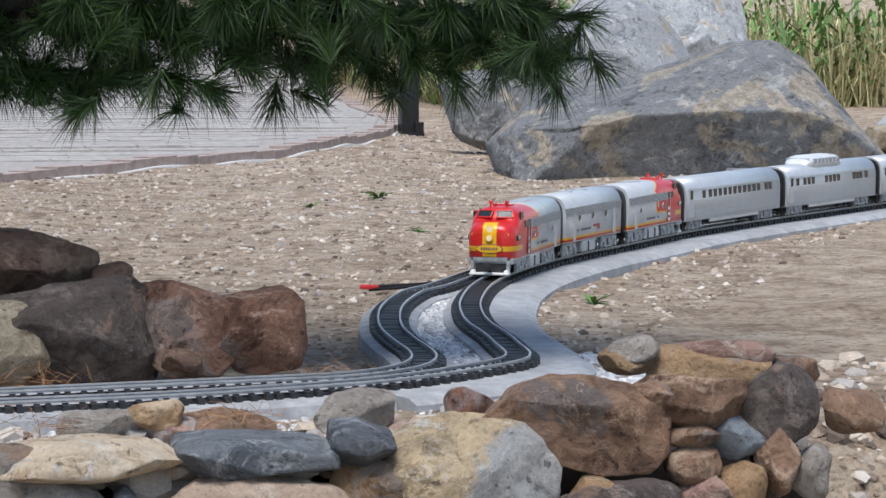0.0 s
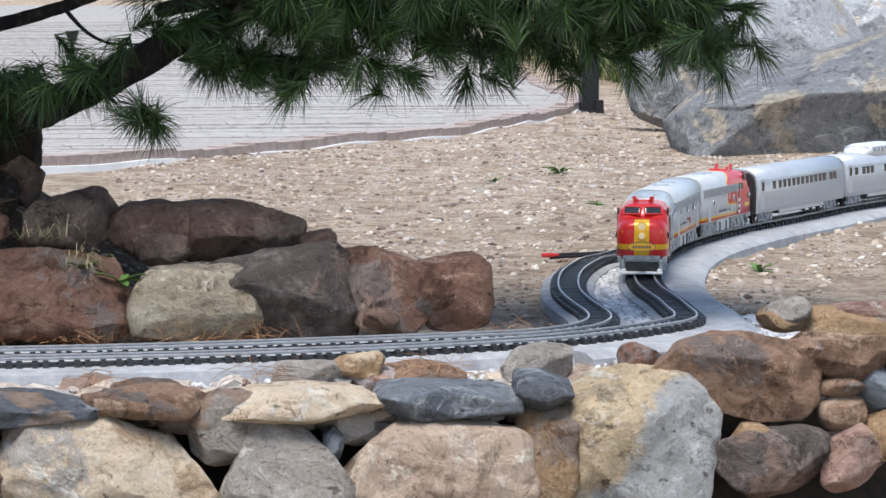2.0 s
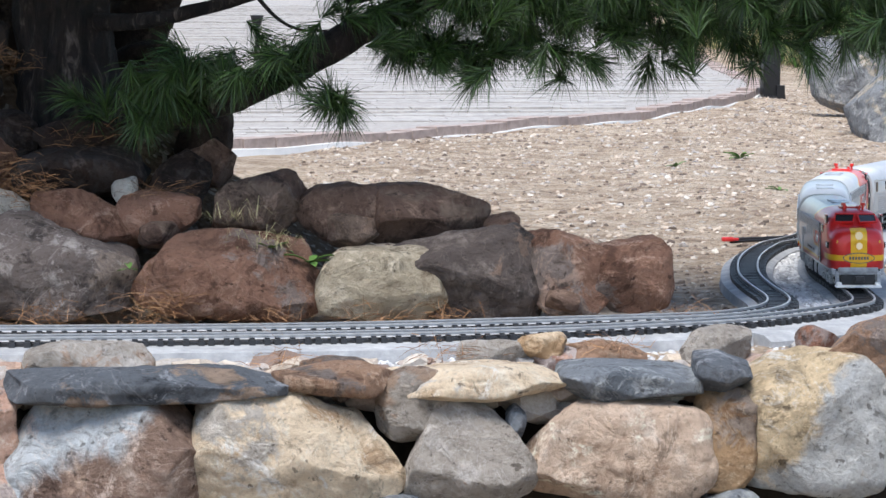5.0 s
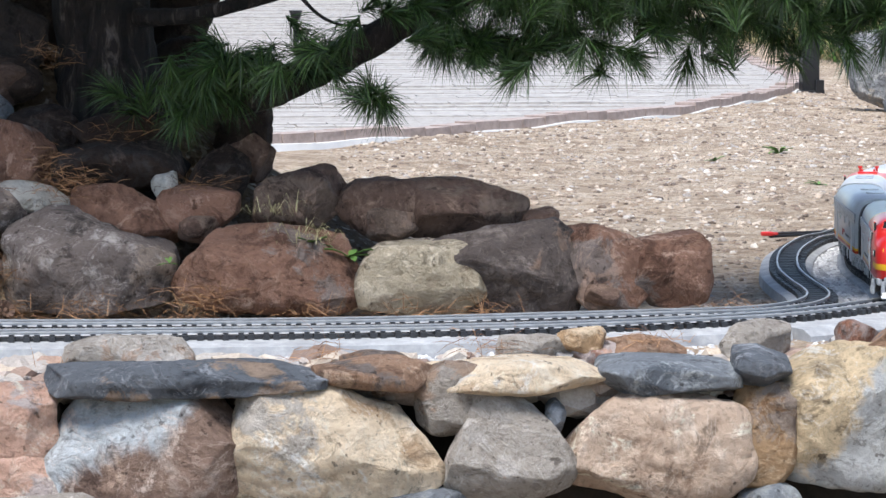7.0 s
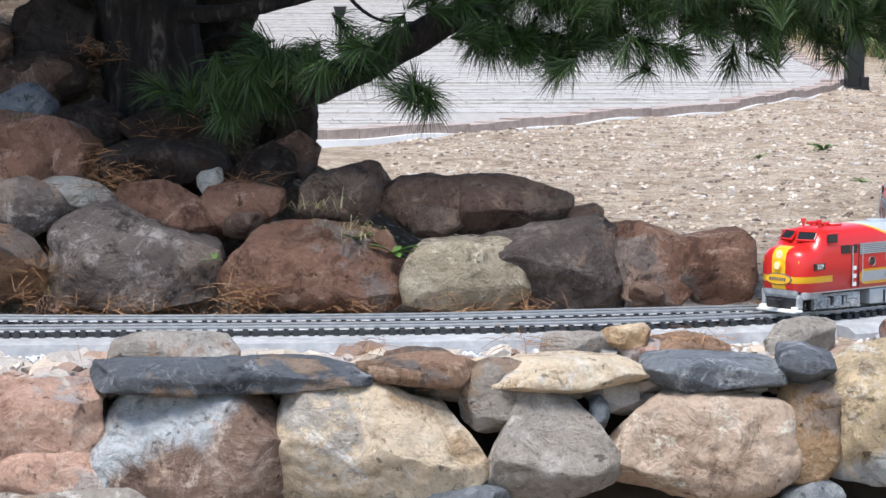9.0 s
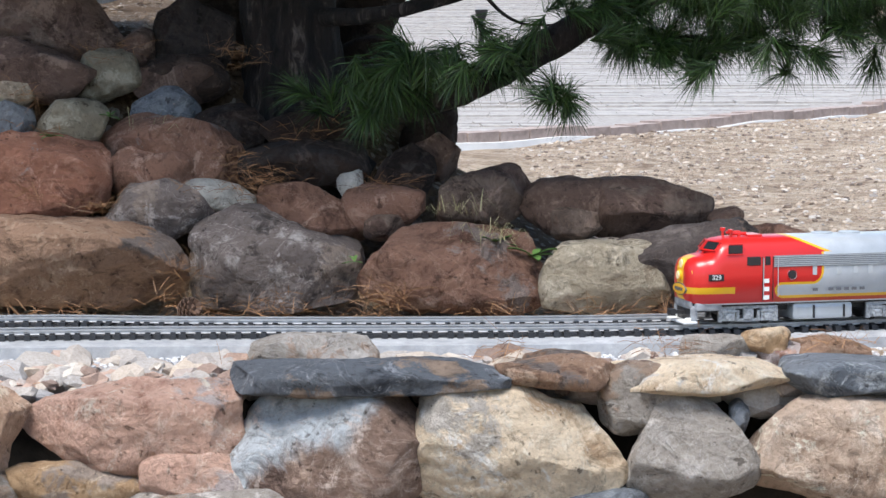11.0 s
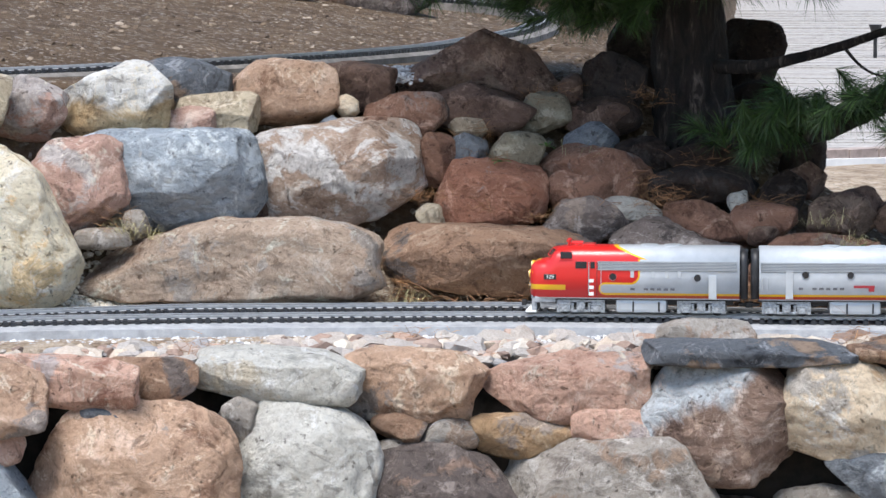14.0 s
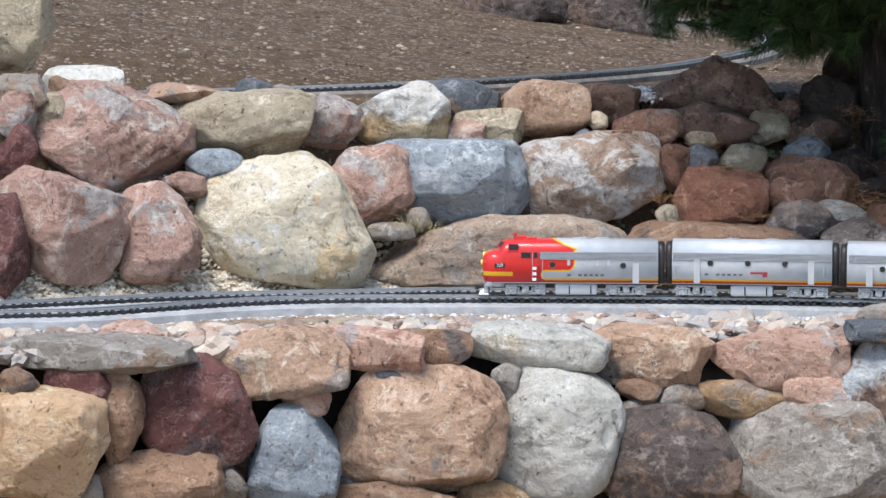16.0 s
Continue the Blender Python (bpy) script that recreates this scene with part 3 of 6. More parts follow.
def stone_mesh(w, d, h, seed, lean=0.0, square=3.0, mat="brown", level=5, faces=()):
    """A split, weathered stone that fills the box w x d x h; faces: chosen flat faces (normal, distance), before the chance ones."""
    rng = np.random.default_rng(seed)
    n, f = ico(level)
    k = square
    p = n / ((np.abs(n) ** k).sum(1, keepdims=True) ** (1 / k))
    for c, at in faces:
        c = np.array(c, float) / np.linalg.norm(c)
        p = p - c * np.maximum(p @ c - at, 0)[:, None]
    slab = square >= 5
    for _ in range(0 if faces else rng.integers(9, 14)):
        c = rng.normal(size=3)
        c[1] *= 0.75
        c /= np.linalg.norm(c)
        over = p @ c - (rng.uniform(0.88, 1.12) if slab else rng.uniform(0.68, 0.99))
        p = p - c * (np.maximum(over, 0) * 0.93)[:, None]
    # small chips knocked off the edges
    for _ in range(14):
        q = p[rng.integers(len(p))]
        c = q / np.linalg.norm(q) + 0.45 * rng.normal(size=3)
        c /= np.linalg.norm(c)
        p = p - c * np.maximum(p @ c - (p @ c).max() + rng.uniform(0.03, 0.12), 0)[:, None]
    seat = Vector(rng.uniform(-50, 50, 3))
    low = np.array([noise.noise(Vector(q) * 1.3 + seat) for q in n])
    p = p * (1 + 0.06 * low)[:, None]
    a = np.clip(w / h, 0.5, 3.0)
    p = p * (a, 1, 1)
    s, c = math.sin(radians(lean)), math.cos(radians(lean))
    p = np.stack([p[:, 0] * c - p[:, 2] * s, p[:, 1], p[:, 0] * s + p[:, 2] * c], 1)
    lo, hi = p.min(0), p.max(0)
    p = ((p - lo) / (hi - lo) - 0.5) * (w, d, h)
    # lumps and grain at their own size, whatever the stone's
    g = min(1.0, max(h, 0.3 * w) / 0.2)
    rough = np.array([0.62 * noise.noise(Vector(q) * 13 + seat) + 0.38 * noise.noise(Vector(q) * 34 + seat) for q in p])
    ridge = np.array([abs(noise.noise(Vector(q) * 21 - seat)) for q in p])
    return tri_mesh("stone", p + n * (g * (0.011 * rough - 0.010 * (0.25 - ridge).clip(0)))[:, None], f, ROCK[mat], True)


def detail(w):
    return 6 if w > 0.33 else 5 if w > 0.09 else 4


COUNT = [100]


def rock(x, y, z, w, d, h, mat, lean=0, square=3.0, where="on the rockery slope", group="rockery rocks", name="rock", crest=None, faces=()):
    """A loose rock, a thing of its own, given by the centre and size of its box."""
    COUNT[0] += 1
    me = stone_mesh(w, d, h, COUNT[0], lean, square, mat, detail(w), faces)
    if crest:
        # a sloping back: height along the length, from one end to the other
        us, ks = zip(*crest)
        for q in me.vertices:
            q.co.z = -h / 2 + (q.co.z + h / 2) * float(np.interp(q.co.x / (w / 2), us, ks))
    ob = new(name, me)
    ob.location = (x, y, z)
    return tagged(ob, WORDS[mat] + " " + where, "rock", group)


def wall_core():
    """The packed earth behind the dry-laid stones, near black for the shade in the gaps."""
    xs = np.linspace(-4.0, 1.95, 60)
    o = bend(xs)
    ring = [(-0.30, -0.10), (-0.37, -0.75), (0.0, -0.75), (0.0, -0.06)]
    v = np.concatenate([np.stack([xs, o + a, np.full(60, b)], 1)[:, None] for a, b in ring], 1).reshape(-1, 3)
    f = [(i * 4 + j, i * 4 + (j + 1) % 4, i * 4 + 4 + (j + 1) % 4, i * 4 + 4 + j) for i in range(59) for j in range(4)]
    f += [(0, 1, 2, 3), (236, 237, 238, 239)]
    me = mesh_of("retaining_wall", v, f, plain_mat("gap_shade_earth", (0.022, 0.017, 0.013), 0.95, 0, 0.4, 30, 0.01))
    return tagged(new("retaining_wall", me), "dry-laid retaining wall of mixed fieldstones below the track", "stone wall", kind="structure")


WALL = wall_core()


def laid(x, y, z, w, d, h, mat, lean=0, square=3.2):
    """A stone of the retaining wall."""
    COUNT[0] += 1
    ob = part("stone", stone_mesh(w, d, h, COUNT[0], lean, square, mat, detail(w)), None, WALL)
    ob.location = (x, y, z)
    return tagged(ob, WORDS[mat])


def scatter(name, label, mat, places, sizes, seed, flat=0.7, category="gravel", level=1):
    """Many small stones in one mesh."""
    rng = np.random.default_rng(seed)
    n, f = ico(level)
    N = len(places)
    R = rng.normal(size=(N, 4))
    R /= np.linalg.norm(R, axis=1, keepdims=True)
    w, x, y, z = R.T
    M = np.stack([1 - 2 * (y * y + z * z), 2 * (x * y - z * w), 2 * (x * z + y * w), 2 * (x * y + z * w), 1 - 2 * (x * x + z * z), 2 * (y * z - x * w),
                  2 * (x * z - y * w), 2 * (y * z + x * w), 1 - 2 * (x * x + y * y)], 1).reshape(N, 3, 3)
    base = n[None] * (1 + 0.28 * rng.uniform(-1, 1, (N, len(n), 1))) * rng.uniform(0.6, 1.2, (N, 1, 3))
    v = np.einsum('nij,nkj->nki', M, base) * np.asarray(sizes)[:, None, None] * (1, 1, flat) + np.asarray(places)[:, None]
    ff = (f[None] + (np.arange(N) * len(n))[:, None, None]).reshape(-1, 3)
    return tagged(new(name, tri_mesh(name, v.reshape(-1, 3), ff, mat, False)), label, category, kind="stuff")


# ---------------------------------------------------------------- railway tracks
def sleeper_mesh():
    bm = boxes((0, 0, -0.0150, 0.0125, 0.088, 0.0125), (0, 0.0265, -0.0075, 0.0105, 0.013, 0.003), (0, -0.0265, -0.0075, 0.0105, 0.013, 0.003))
    me = bpy.data.meshes.new("sleeper")
    bm.to_mesh(me)
    bm.free()
    me.materials.append(SLEEPER)
    return me


SLEEPER_MESH = sleeper_mesh()


def railway(line, label, first, last, gap=0.0262):
    """A garden railway track: two rails on sleepers, 45 mm apart, rail tops at the line's height."""
    track = tagged(new("railway_track"), label, "railway track", "garden railway tracks", "structure")
    for side in (-1, 1):
        o = side * 0.0242
        prof = [(o - 0.0021, 0), (o + 0.0021, 0), (o + 0.0021, -0.003), (o + 0.0009, -0.004), (o + 0.0009, -0.0072), (o + 0.0036, -0.0088), (o - 0.0036, -0.0088), (o - 0.0009, -0.0072), (o - 0.0009, -0.004), (o - 0.0021, -0.003)]
        v, f = sweep(line[::2], prof)
        part("rail", mesh_of("rail", v, f, RAIL), None, track)
    v, f = sweep(line[::2], [(0.029, -0.0215), (0.029, -0.0145), (-0.029, -0.0145), (-0.029, -0.0215)])
    part("base_strip", mesh_of("base_strip", v, f, SLEEPER), None, track)
    s = np.arange(len(line)) * 0.01
    nrm = sides_of(line)
    base = np.array([v.co[:] for v in SLEEPER_MESH.vertices])
    quads = np.array([p.vertices[:] for p in SLEEPER_MESH.polygons])
    rest, count = [], 0
    for u in np.arange(0.02, s[-1], gap):
        i = int(u / 0.01)
        p, n = line[i], nrm[i]
        a = math.atan2(-n[0], n[1])
        z = p[2] if len(p) > 2 else 0.0
        if first <= u <= last and count < 300:
            count += 1
            ob = part("sleeper", SLEEPER_MESH, None, track)
            ob.location, ob.rotation_euler = (p[0], p[1], z), (0, 0, a)
        else:
            c, q = math.cos(a), math.sin(a)
            rest.append(np.stack([base[:, 0] * c - base[:, 1] * q + p[0], base[:, 0] * q + base[:, 1] * c + p[1], base[:, 2] + z], 1))
    if rest:
        v = np.concatenate(rest)
        f = (quads[None] + (np.arange(len(rest)) * len(base))[:, None, None]).reshape(-1, 4)
        tagged(part("sleepers", tri_mesh("sleepers", v, f, SLEEPER), None, track), "distant black sleepers", kind="stuff")
    return track


def along(line, x):
    """Distance along a line to the place nearest to (x)."""
    return 0.01 * int(np.argmin(np.hypot(line[:, 0] - x[0], line[:, 1] - x[1])))


railway(NEAR, "twin-rail garden railway track with black plastic sleepers on mortar", along(NEAR, (2.1, 2.45)), along(NEAR, (-2.7, -1.0)))
railway(FAR, "parallel garden railway track with black plastic sleepers beside the rockery", along(FAR, (1.9, 2.4)), along(FAR, (-2.7, -0.77)))
railway(UPPER, "upper garden railway track on the soil terrace", along(UPPER, (-1.9, 0.6)), along(UPPER, (-0.6, 4.0)))


def roadbed(name, line, prof, label, mat=None):
    v, f = sweep(line[::3], prof)
    n = len(prof)
    f += [tuple(range(n)), tuple(range(len(v) - n, len(v)))]
    tagged(new(name, mesh_of(name, v, f, mat or CONCRETE)), label, "roadbed", kind="structure")


bed = [(0.13, -0.10), (0.115, -0.024), (0.06, -0.0195), (-0.06, -0.0195), (-0.085, -0.022), (-0.105, -0.032), (-0.115, -0.10)]
i0, i1 = int(along(NEAR, (1.05, 0.05)) * 100), int(along(NEAR, (1.66, 0.55)) * 100)
roadbed("roadbed", NEAR[i0 - 20:], bed, "light grey mortar roadbed under the lower track")
roadbed("roadbed", NEAR[:i0 - 20], [(0.165, -0.13), (0.155, -0.034), (0.13, -0.022), (0.055, -0.0195), (-0.052, -0.0195), (-0.062, -0.023), (-0.066, -0.09)], "light grey mortar roadbed of the curving lower track")
roadbed("roadbed", FAR, [(0.075, -0.09), (0.062, -0.024), (0.05, -0.0192), (-0.05, -0.0192), (-0.066, -0.023), (-0.075, -0.09)], "light grey mortar roadbed beside the rockery")
roadbed("roadbed", UPPER, [(0.065, -0.12), (0.058, -0.022), (-0.058, -0.0195), (-0.075, -0.03), (-0.085, -0.14)], "dark grey mortar roadbed of the upper track",
        plain_mat("dark_mortar", (0.17, 0.155, 0.14), 0.95, 0, 0.35, 14, 0.006))

# the stones of the wall, the rockery and the open ground
laid(-2.270, -1.055, -0.084, 0.568, 0.220, 0.105, "grey", 0, 6)
laid(-1.805, -0.834, -0.136, 0.450, 0.163, 0.226, "otan", 4, 4)
laid(-1.608, -0.743, -0.093, 0.441, 0.100, 0.138, "pink", -4, 5)
laid(-1.385, -0.654, -0.099, 0.251, 0.100, 0.117, "brown", 0, 4)
laid(-1.087, -0.540, -0.100, 0.423, 0.200, 0.137, "pale", -2, 7)
laid(-0.781, -0.474, -0.129, 0.394, 0.134, 0.186, "otan", 0, 3)
laid(-0.398, -0.425, -0.136, 0.420, 0.130, 0.181, "pink", 2, 4)
laid(-2.454, -1.192, -0.156, 0.104, 0.100, 0.095, "brown", 0, 3)
laid(-2.304, -1.111, -0.176, 0.205, 0.100, 0.125, "maroon", 5, 3)
laid(-2.204, -1.074, -0.261, 0.164, 0.118, 0.288, "brown", 10, 3)
laid(-2.001, -0.950, -0.259, 0.362, 0.250, 0.346, "maroon", 10, 3)
laid(-1.718, -0.825, -0.232, 0.145, 0.100, 0.104, "pink", 10, 3)
laid(-1.487, -0.717, -0.196, 0.133, 0.100, 0.099, "darkslate", -15, 4)
laid(-1.421, -0.703, -0.325, 0.550, 0.260, 0.385, "otan", 0, 3)
laid(-1.748, -0.865, -0.396, 0.287, 0.207, 0.305, "bluegrey", 5, 3)
laid(-2.375, -1.173, -0.334, 0.346, 0.238, 0.330, "peach", 0, 4)
laid(-2.102, -1.059, -0.458, 0.413, 0.170, 0.236, "brown", 15, 3)
laid(-1.918, -0.974, -0.460, 0.136, 0.100, 0.109, "grey", 0, 3)
laid(-1.166, -0.602, -0.207, 0.096, 0.100, 0.138, "grey", 0, 4)
laid(-1.051, -0.556, -0.165, 0.160, 0.100, 0.080, "brown", 0, 3)
laid(-1.051, -0.581, -0.346, 0.449, 0.260, 0.414, "pale", -10, 3)
laid(-0.797, -0.505, -0.227, 0.140, 0.100, 0.081, "brown", 0, 3)
laid(-0.685, -0.488, -0.248, 0.160, 0.100, 0.091, "grey", 5, 3)
laid(-0.807, -0.528, -0.313, 0.119, 0.100, 0.127, "grey", 0, 3)
laid(-0.502, -0.464, -0.255, 0.263, 0.100, 0.119, "tan", 0, 4)
laid(-0.262, -0.452, -0.235, 0.243, 0.100, 0.132, "pink", 0, 4)
laid(-0.700, -0.516, -0.425, 0.425, 0.243, 0.337, "dark", 5, 3)
laid(-0.290, -0.476, -0.405, 0.540, 0.240, 0.330, "grey", 4, 6)
laid(-1.461, -0.790, -0.558, 0.395, 0.135, 0.188, "brown", 0, 3)
laid(-1.190, -0.692, -0.566, 0.240, 0.133, 0.185, "tan", 0, 3)
laid(-0.030, -0.433, -0.220, 0.399, 0.193, 0.305, "splashed", 0, 3)
laid(0.321, -0.425, -0.181, 0.432, 0.216, 0.299, "yellow", -18, 4)
laid(0.550, -0.418, -0.093, 0.159, 0.103, 0.143, "grey", 0, 2.6)
laid(0.648, -0.431, -0.186, 0.260, 0.176, 0.244, "grey", -35, 3)
laid(0.047, -0.393, -0.047, 0.530, 0.260, 0.068, "darkslate", -2, 6)
laid(0.391, -0.396, -0.041, 0.229, 0.200, 0.067, "brown", 0, 3)
laid(0.395, -0.474, -0.328, 0.338, 0.107, 0.148, "slate", 0, 4)
laid(0.666, -0.396, -0.050, 0.355, 0.200, 0.075, "yellow", 3, 5)
laid(0.952, -0.397, -0.053, 0.274, 0.200, 0.069, "slate", -3, 6)
laid(1.124, -0.396, -0.042, 0.121, 0.200, 0.085, "darkslate", 10, 4)
laid(0.732, -0.427, -0.128, 0.044, 0.100, 0.076, "slate", 0, 3)
laid(0.926, -0.435, -0.186, 0.371, 0.150, 0.208, "buff", 0, 5)
laid(1.124, -0.436, -0.166, 0.133, 0.100, 0.213, "tan", -10, 3)
laid(1.305, -0.414, -0.135, 0.330, 0.179, 0.290, "twotone", -8, 4)
laid(1.491, -0.405, -0.021, 0.355, 0.125, 0.174, "brown", -14, 4)
laid(1.699, -0.408, 0.013, 0.202, 0.100, 0.103, "brown", 0, 4)
laid(1.857, -0.408, 0.005, 0.153, 0.104, 0.144, "dark", 0, 3)
laid(1.704, -0.408, -0.045, 0.094, 0.100, 0.047, "otan", 0, 3)
laid(1.701, -0.418, -0.091, 0.093, 0.100, 0.070, "brown", 0, 3)
laid(1.780, -0.408, -0.046, 0.094, 0.100, 0.085, "bluegrey", 0, 4)
laid(1.782, -0.429, -0.138, 0.089, 0.100, 0.112, "tan", 0, 3)
laid(1.846, -0.417, -0.089, 0.082, 0.100, 0.147, "brown", 5, 4)
laid(1.909, -0.423, -0.112, 0.075, 0.100, 0.101, "grey", 0, 3)
laid(1.523, -0.427, -0.129, 0.079, 0.100, 0.054, "tan", 0, 3)
laid(1.564, -0.438, -0.175, 0.246, 0.100, 0.136, "dark", 0, 3)
laid(1.713, -0.438, -0.174, 0.124, 0.100, 0.142, "rose", 0, 3)
laid(1.137, -0.466, -0.290, 0.122, 0.100, 0.082, "slate", 0, 3)
laid(0.488, -0.464, -0.285, 0.164, 0.100, 0.069, "slate", 0, 3)
laid(1.669, -0.408, 0.034, 0.135, 0.100, 0.048, "brown", 0, 3)
laid(1.993, -0.408, -0.010, 0.115, 0.100, 0.078, "brown", 0, 3)
laid(-0.060, -0.220, -0.034, 0.263, 0.152, 0.094, "grey", 0, 3)
laid(1.789, -0.220, 0.052, 0.223, 0.129, 0.078, "tan", 0, 4)
laid(1.652, -0.220, 0.084, 0.092, 0.080, 0.052, "grey", 0, 3)
laid(1.643, -0.220, 0.064, 0.097, 0.080, 0.054, "tan", 0, 3)
laid(1.827, -0.220, 0.073, 0.175, 0.101, 0.057, "rose", 0, 3)
laid(1.939, -0.220, 0.034, 0.134, 0.080, 0.066, "brown", 0, 3)
laid(0.812, -0.220, -0.009, 0.098, 0.080, 0.061, "tan", 0, 3)
laid(0.718, -0.220, -0.027, 0.144, 0.083, 0.067, "grey", 0, 3)
laid(0.842, -0.220, -0.038, 0.104, 0.080, 0.065, "pink", 0, 3)
laid(-2.217, -0.844, -0.051, 0.211, 0.122, 0.079, "pink", -5, 3)
laid(-2.026, -0.743, -0.087, 0.053, 0.080, 0.052, "white", 0, 3)
laid(-1.876, -0.667, -0.079, 0.106, 0.080, 0.048, "tan", 0, 3)
laid(1.362, -0.220, -0.003, 0.093, 0.080, 0.060, "red", 0, 3)
laid(1.154, -0.220, -0.012, 0.151, 0.087, 0.082, "grey", 3, 4)
laid(0.931, -0.220, -0.026, 0.173, 0.100, 0.058, "brown", 0, 3)
laid(0.422, -0.220, -0.064, 0.228, 0.132, 0.085, "brown", 0, 4)
laid(-0.045, -0.220, -0.045, 0.202, 0.116, 0.062, "tan", 0, 3)
rock(-2.627, -0.258, 0.206, 0.425, 0.262, 0.370, "rose", 0, 4)
rock(-2.352, -0.137, 0.173, 0.294, 0.200, 0.326, "rose", 5, 3)
rock(-1.997, 0.100, 0.196, 0.597, 0.340, 0.445, "cream", -14, 3)
rock(-2.553, 0.045, 0.456, 0.518, 0.319, 0.378, "rose", -10, 3)
rock(-2.209, 0.271, 0.480, 0.559, 0.340, 0.259, "beige", 4, 3)
rock(-1.935, 0.403, 0.497, 0.240, 0.147, 0.192, "rose", 0, 3)
rock(-1.715, 0.536, 0.515, 0.360, 0.221, 0.229, "whitecap", 0, 2.8)
rock(-1.538, 0.648, 0.558, 0.266, 0.164, 0.148, "darkslate", 0, 3)
rock(-1.439, 0.605, 0.478, 0.239, 0.147, 0.130, "beige", 0, 3)
rock(-1.507, 0.547, 0.455, 0.156, 0.100, 0.092, "rose", 0, 3)
rock(-1.261, 0.730, 0.530, 0.322, 0.198, 0.194, "otan", 0, 3)
rock(-1.081, 0.798, 0.544, 0.259, 0.159, 0.153, "umber", 0, 3)
rock(-1.798, 0.270, 0.286, 0.376, 0.231, 0.303, "rose", 10, 3)
rock(-1.532, 0.421, 0.305, 0.525, 0.323, 0.293, "bluegrey", 0, 5)
rock(-1.093, 0.587, 0.316, 0.484, 0.298, 0.305, "patched", 5, 5)
rock(-1.345, 0.300, 0.103, 0.850, 0.340, 0.245, "buff", 0, 5, crest=[(-1, 0.5), (-0.6, 0.7), (-0.1, 0.95), (0.5, 1.0), (1, 0.85)])
rock(-2.306, 0.018, 0.316, 0.139, 0.100, 0.086, "rose", 0, 3)
rock(-2.236, 0.113, 0.369, 0.198, 0.122, 0.115, "bluegrey", 0, 3)
rock(-2.799, -0.175, 0.421, 0.137, 0.114, 0.185, "maroon", 0, 3)
rock(-2.756, -0.400, 0.155, 0.139, 0.201, 0.326, "maroon", 0, 3)
rock(-2.827, -0.086, 0.530, 0.142, 0.102, 0.166, "rose", 0, 3)
rock(-2.668, 0.133, 0.637, 0.281, 0.173, 0.100, "white", 0, 3)
rock(-2.379, 0.265, 0.596, 0.262, 0.161, 0.067, "otan", 0, 4)
rock(-2.172, 0.381, 0.605, 0.133, 0.100, 0.070, "darkslate", 0, 3)
rock(-2.083, 0.411, 0.588, 0.109, 0.100, 0.066, "grey", 0, 3)
rock(-2.712, 0.071, 0.613, 0.107, 0.100, 0.091, "brown", 0, 3)
rock(-2.740, -0.017, 0.544, 0.130, 0.100, 0.126, "beige", 0, 3)
rock(-2.819, -0.023, 0.585, 0.200, 0.123, 0.160, "grey", 0, 3)
rock(-2.925, 0.149, 0.816, 0.289, 0.196, 0.318, "beige", 0, 4)
rock(-1.674, 0.186, 0.164, 0.162, 0.100, 0.059, "grey", 0, 3)
rock(-1.599, 0.250, 0.196, 0.077, 0.100, 0.084, "grey", 0, 3)
rock(-0.926, 0.760, 0.463, 0.247, 0.152, 0.148, "russet", 10, 3)
rock(-0.828, 0.662, 0.349, 0.113, 0.100, 0.158, "russet", 0, 3)
rock(-0.750, 0.765, 0.435, 0.118, 0.100, 0.067, "beige", 0, 3)
rock(-0.740, 0.703, 0.371, 0.108, 0.100, 0.106, "slate", 0, 3)
rock(-0.612, 0.717, 0.361, 0.179, 0.110, 0.130, "olive", 0, 3)
rock(-0.674, 0.618, 0.257, 0.342, 0.210, 0.201, "red", 0, 3)
rock(-0.831, 0.517, 0.204, 0.082, 0.100, 0.064, "beige", 0, 3)
rock(-0.538, 0.834, 0.469, 0.160, 0.100, 0.129, "olive", 0, 3)
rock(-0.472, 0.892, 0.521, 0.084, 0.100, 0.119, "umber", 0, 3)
rock(-0.348, 0.934, 0.556, 0.200, 0.123, 0.181, "treeshade", 0, 3)
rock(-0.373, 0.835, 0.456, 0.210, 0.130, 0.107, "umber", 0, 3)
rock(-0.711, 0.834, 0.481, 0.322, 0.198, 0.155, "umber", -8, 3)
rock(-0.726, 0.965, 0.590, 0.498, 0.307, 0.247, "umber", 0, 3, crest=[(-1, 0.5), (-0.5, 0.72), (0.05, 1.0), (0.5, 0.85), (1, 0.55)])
rock(-0.434, 0.634, 0.255, 0.218, 0.134, 0.135, "russet", 0, 3)
rock(-0.413, 0.563, 0.179, 0.265, 0.163, 0.159, "mottled", 10, 3)
rock(-0.274, 0.588, 0.212, 0.168, 0.103, 0.084, "pale", -10, 3)
rock(-0.151, 0.484, 0.089, 0.385, 0.237, 0.239, "mottled", -15, 3)
rock(-0.646, 0.473, 0.087, 0.633, 0.340, 0.202, "brown", -3, 4)
rock(-0.069, 0.562, 0.178, 0.257, 0.158, 0.146, "russet", -10, 3)
rock(0.084, 0.570, 0.192, 0.187, 0.115, 0.106, "russet", 0, 3)
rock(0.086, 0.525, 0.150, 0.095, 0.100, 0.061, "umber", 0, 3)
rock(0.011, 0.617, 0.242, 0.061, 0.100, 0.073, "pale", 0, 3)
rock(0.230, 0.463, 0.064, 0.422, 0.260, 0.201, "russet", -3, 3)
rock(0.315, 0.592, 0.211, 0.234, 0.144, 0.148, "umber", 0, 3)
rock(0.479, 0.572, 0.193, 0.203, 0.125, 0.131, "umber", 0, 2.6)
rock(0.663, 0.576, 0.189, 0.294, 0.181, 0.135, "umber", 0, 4)
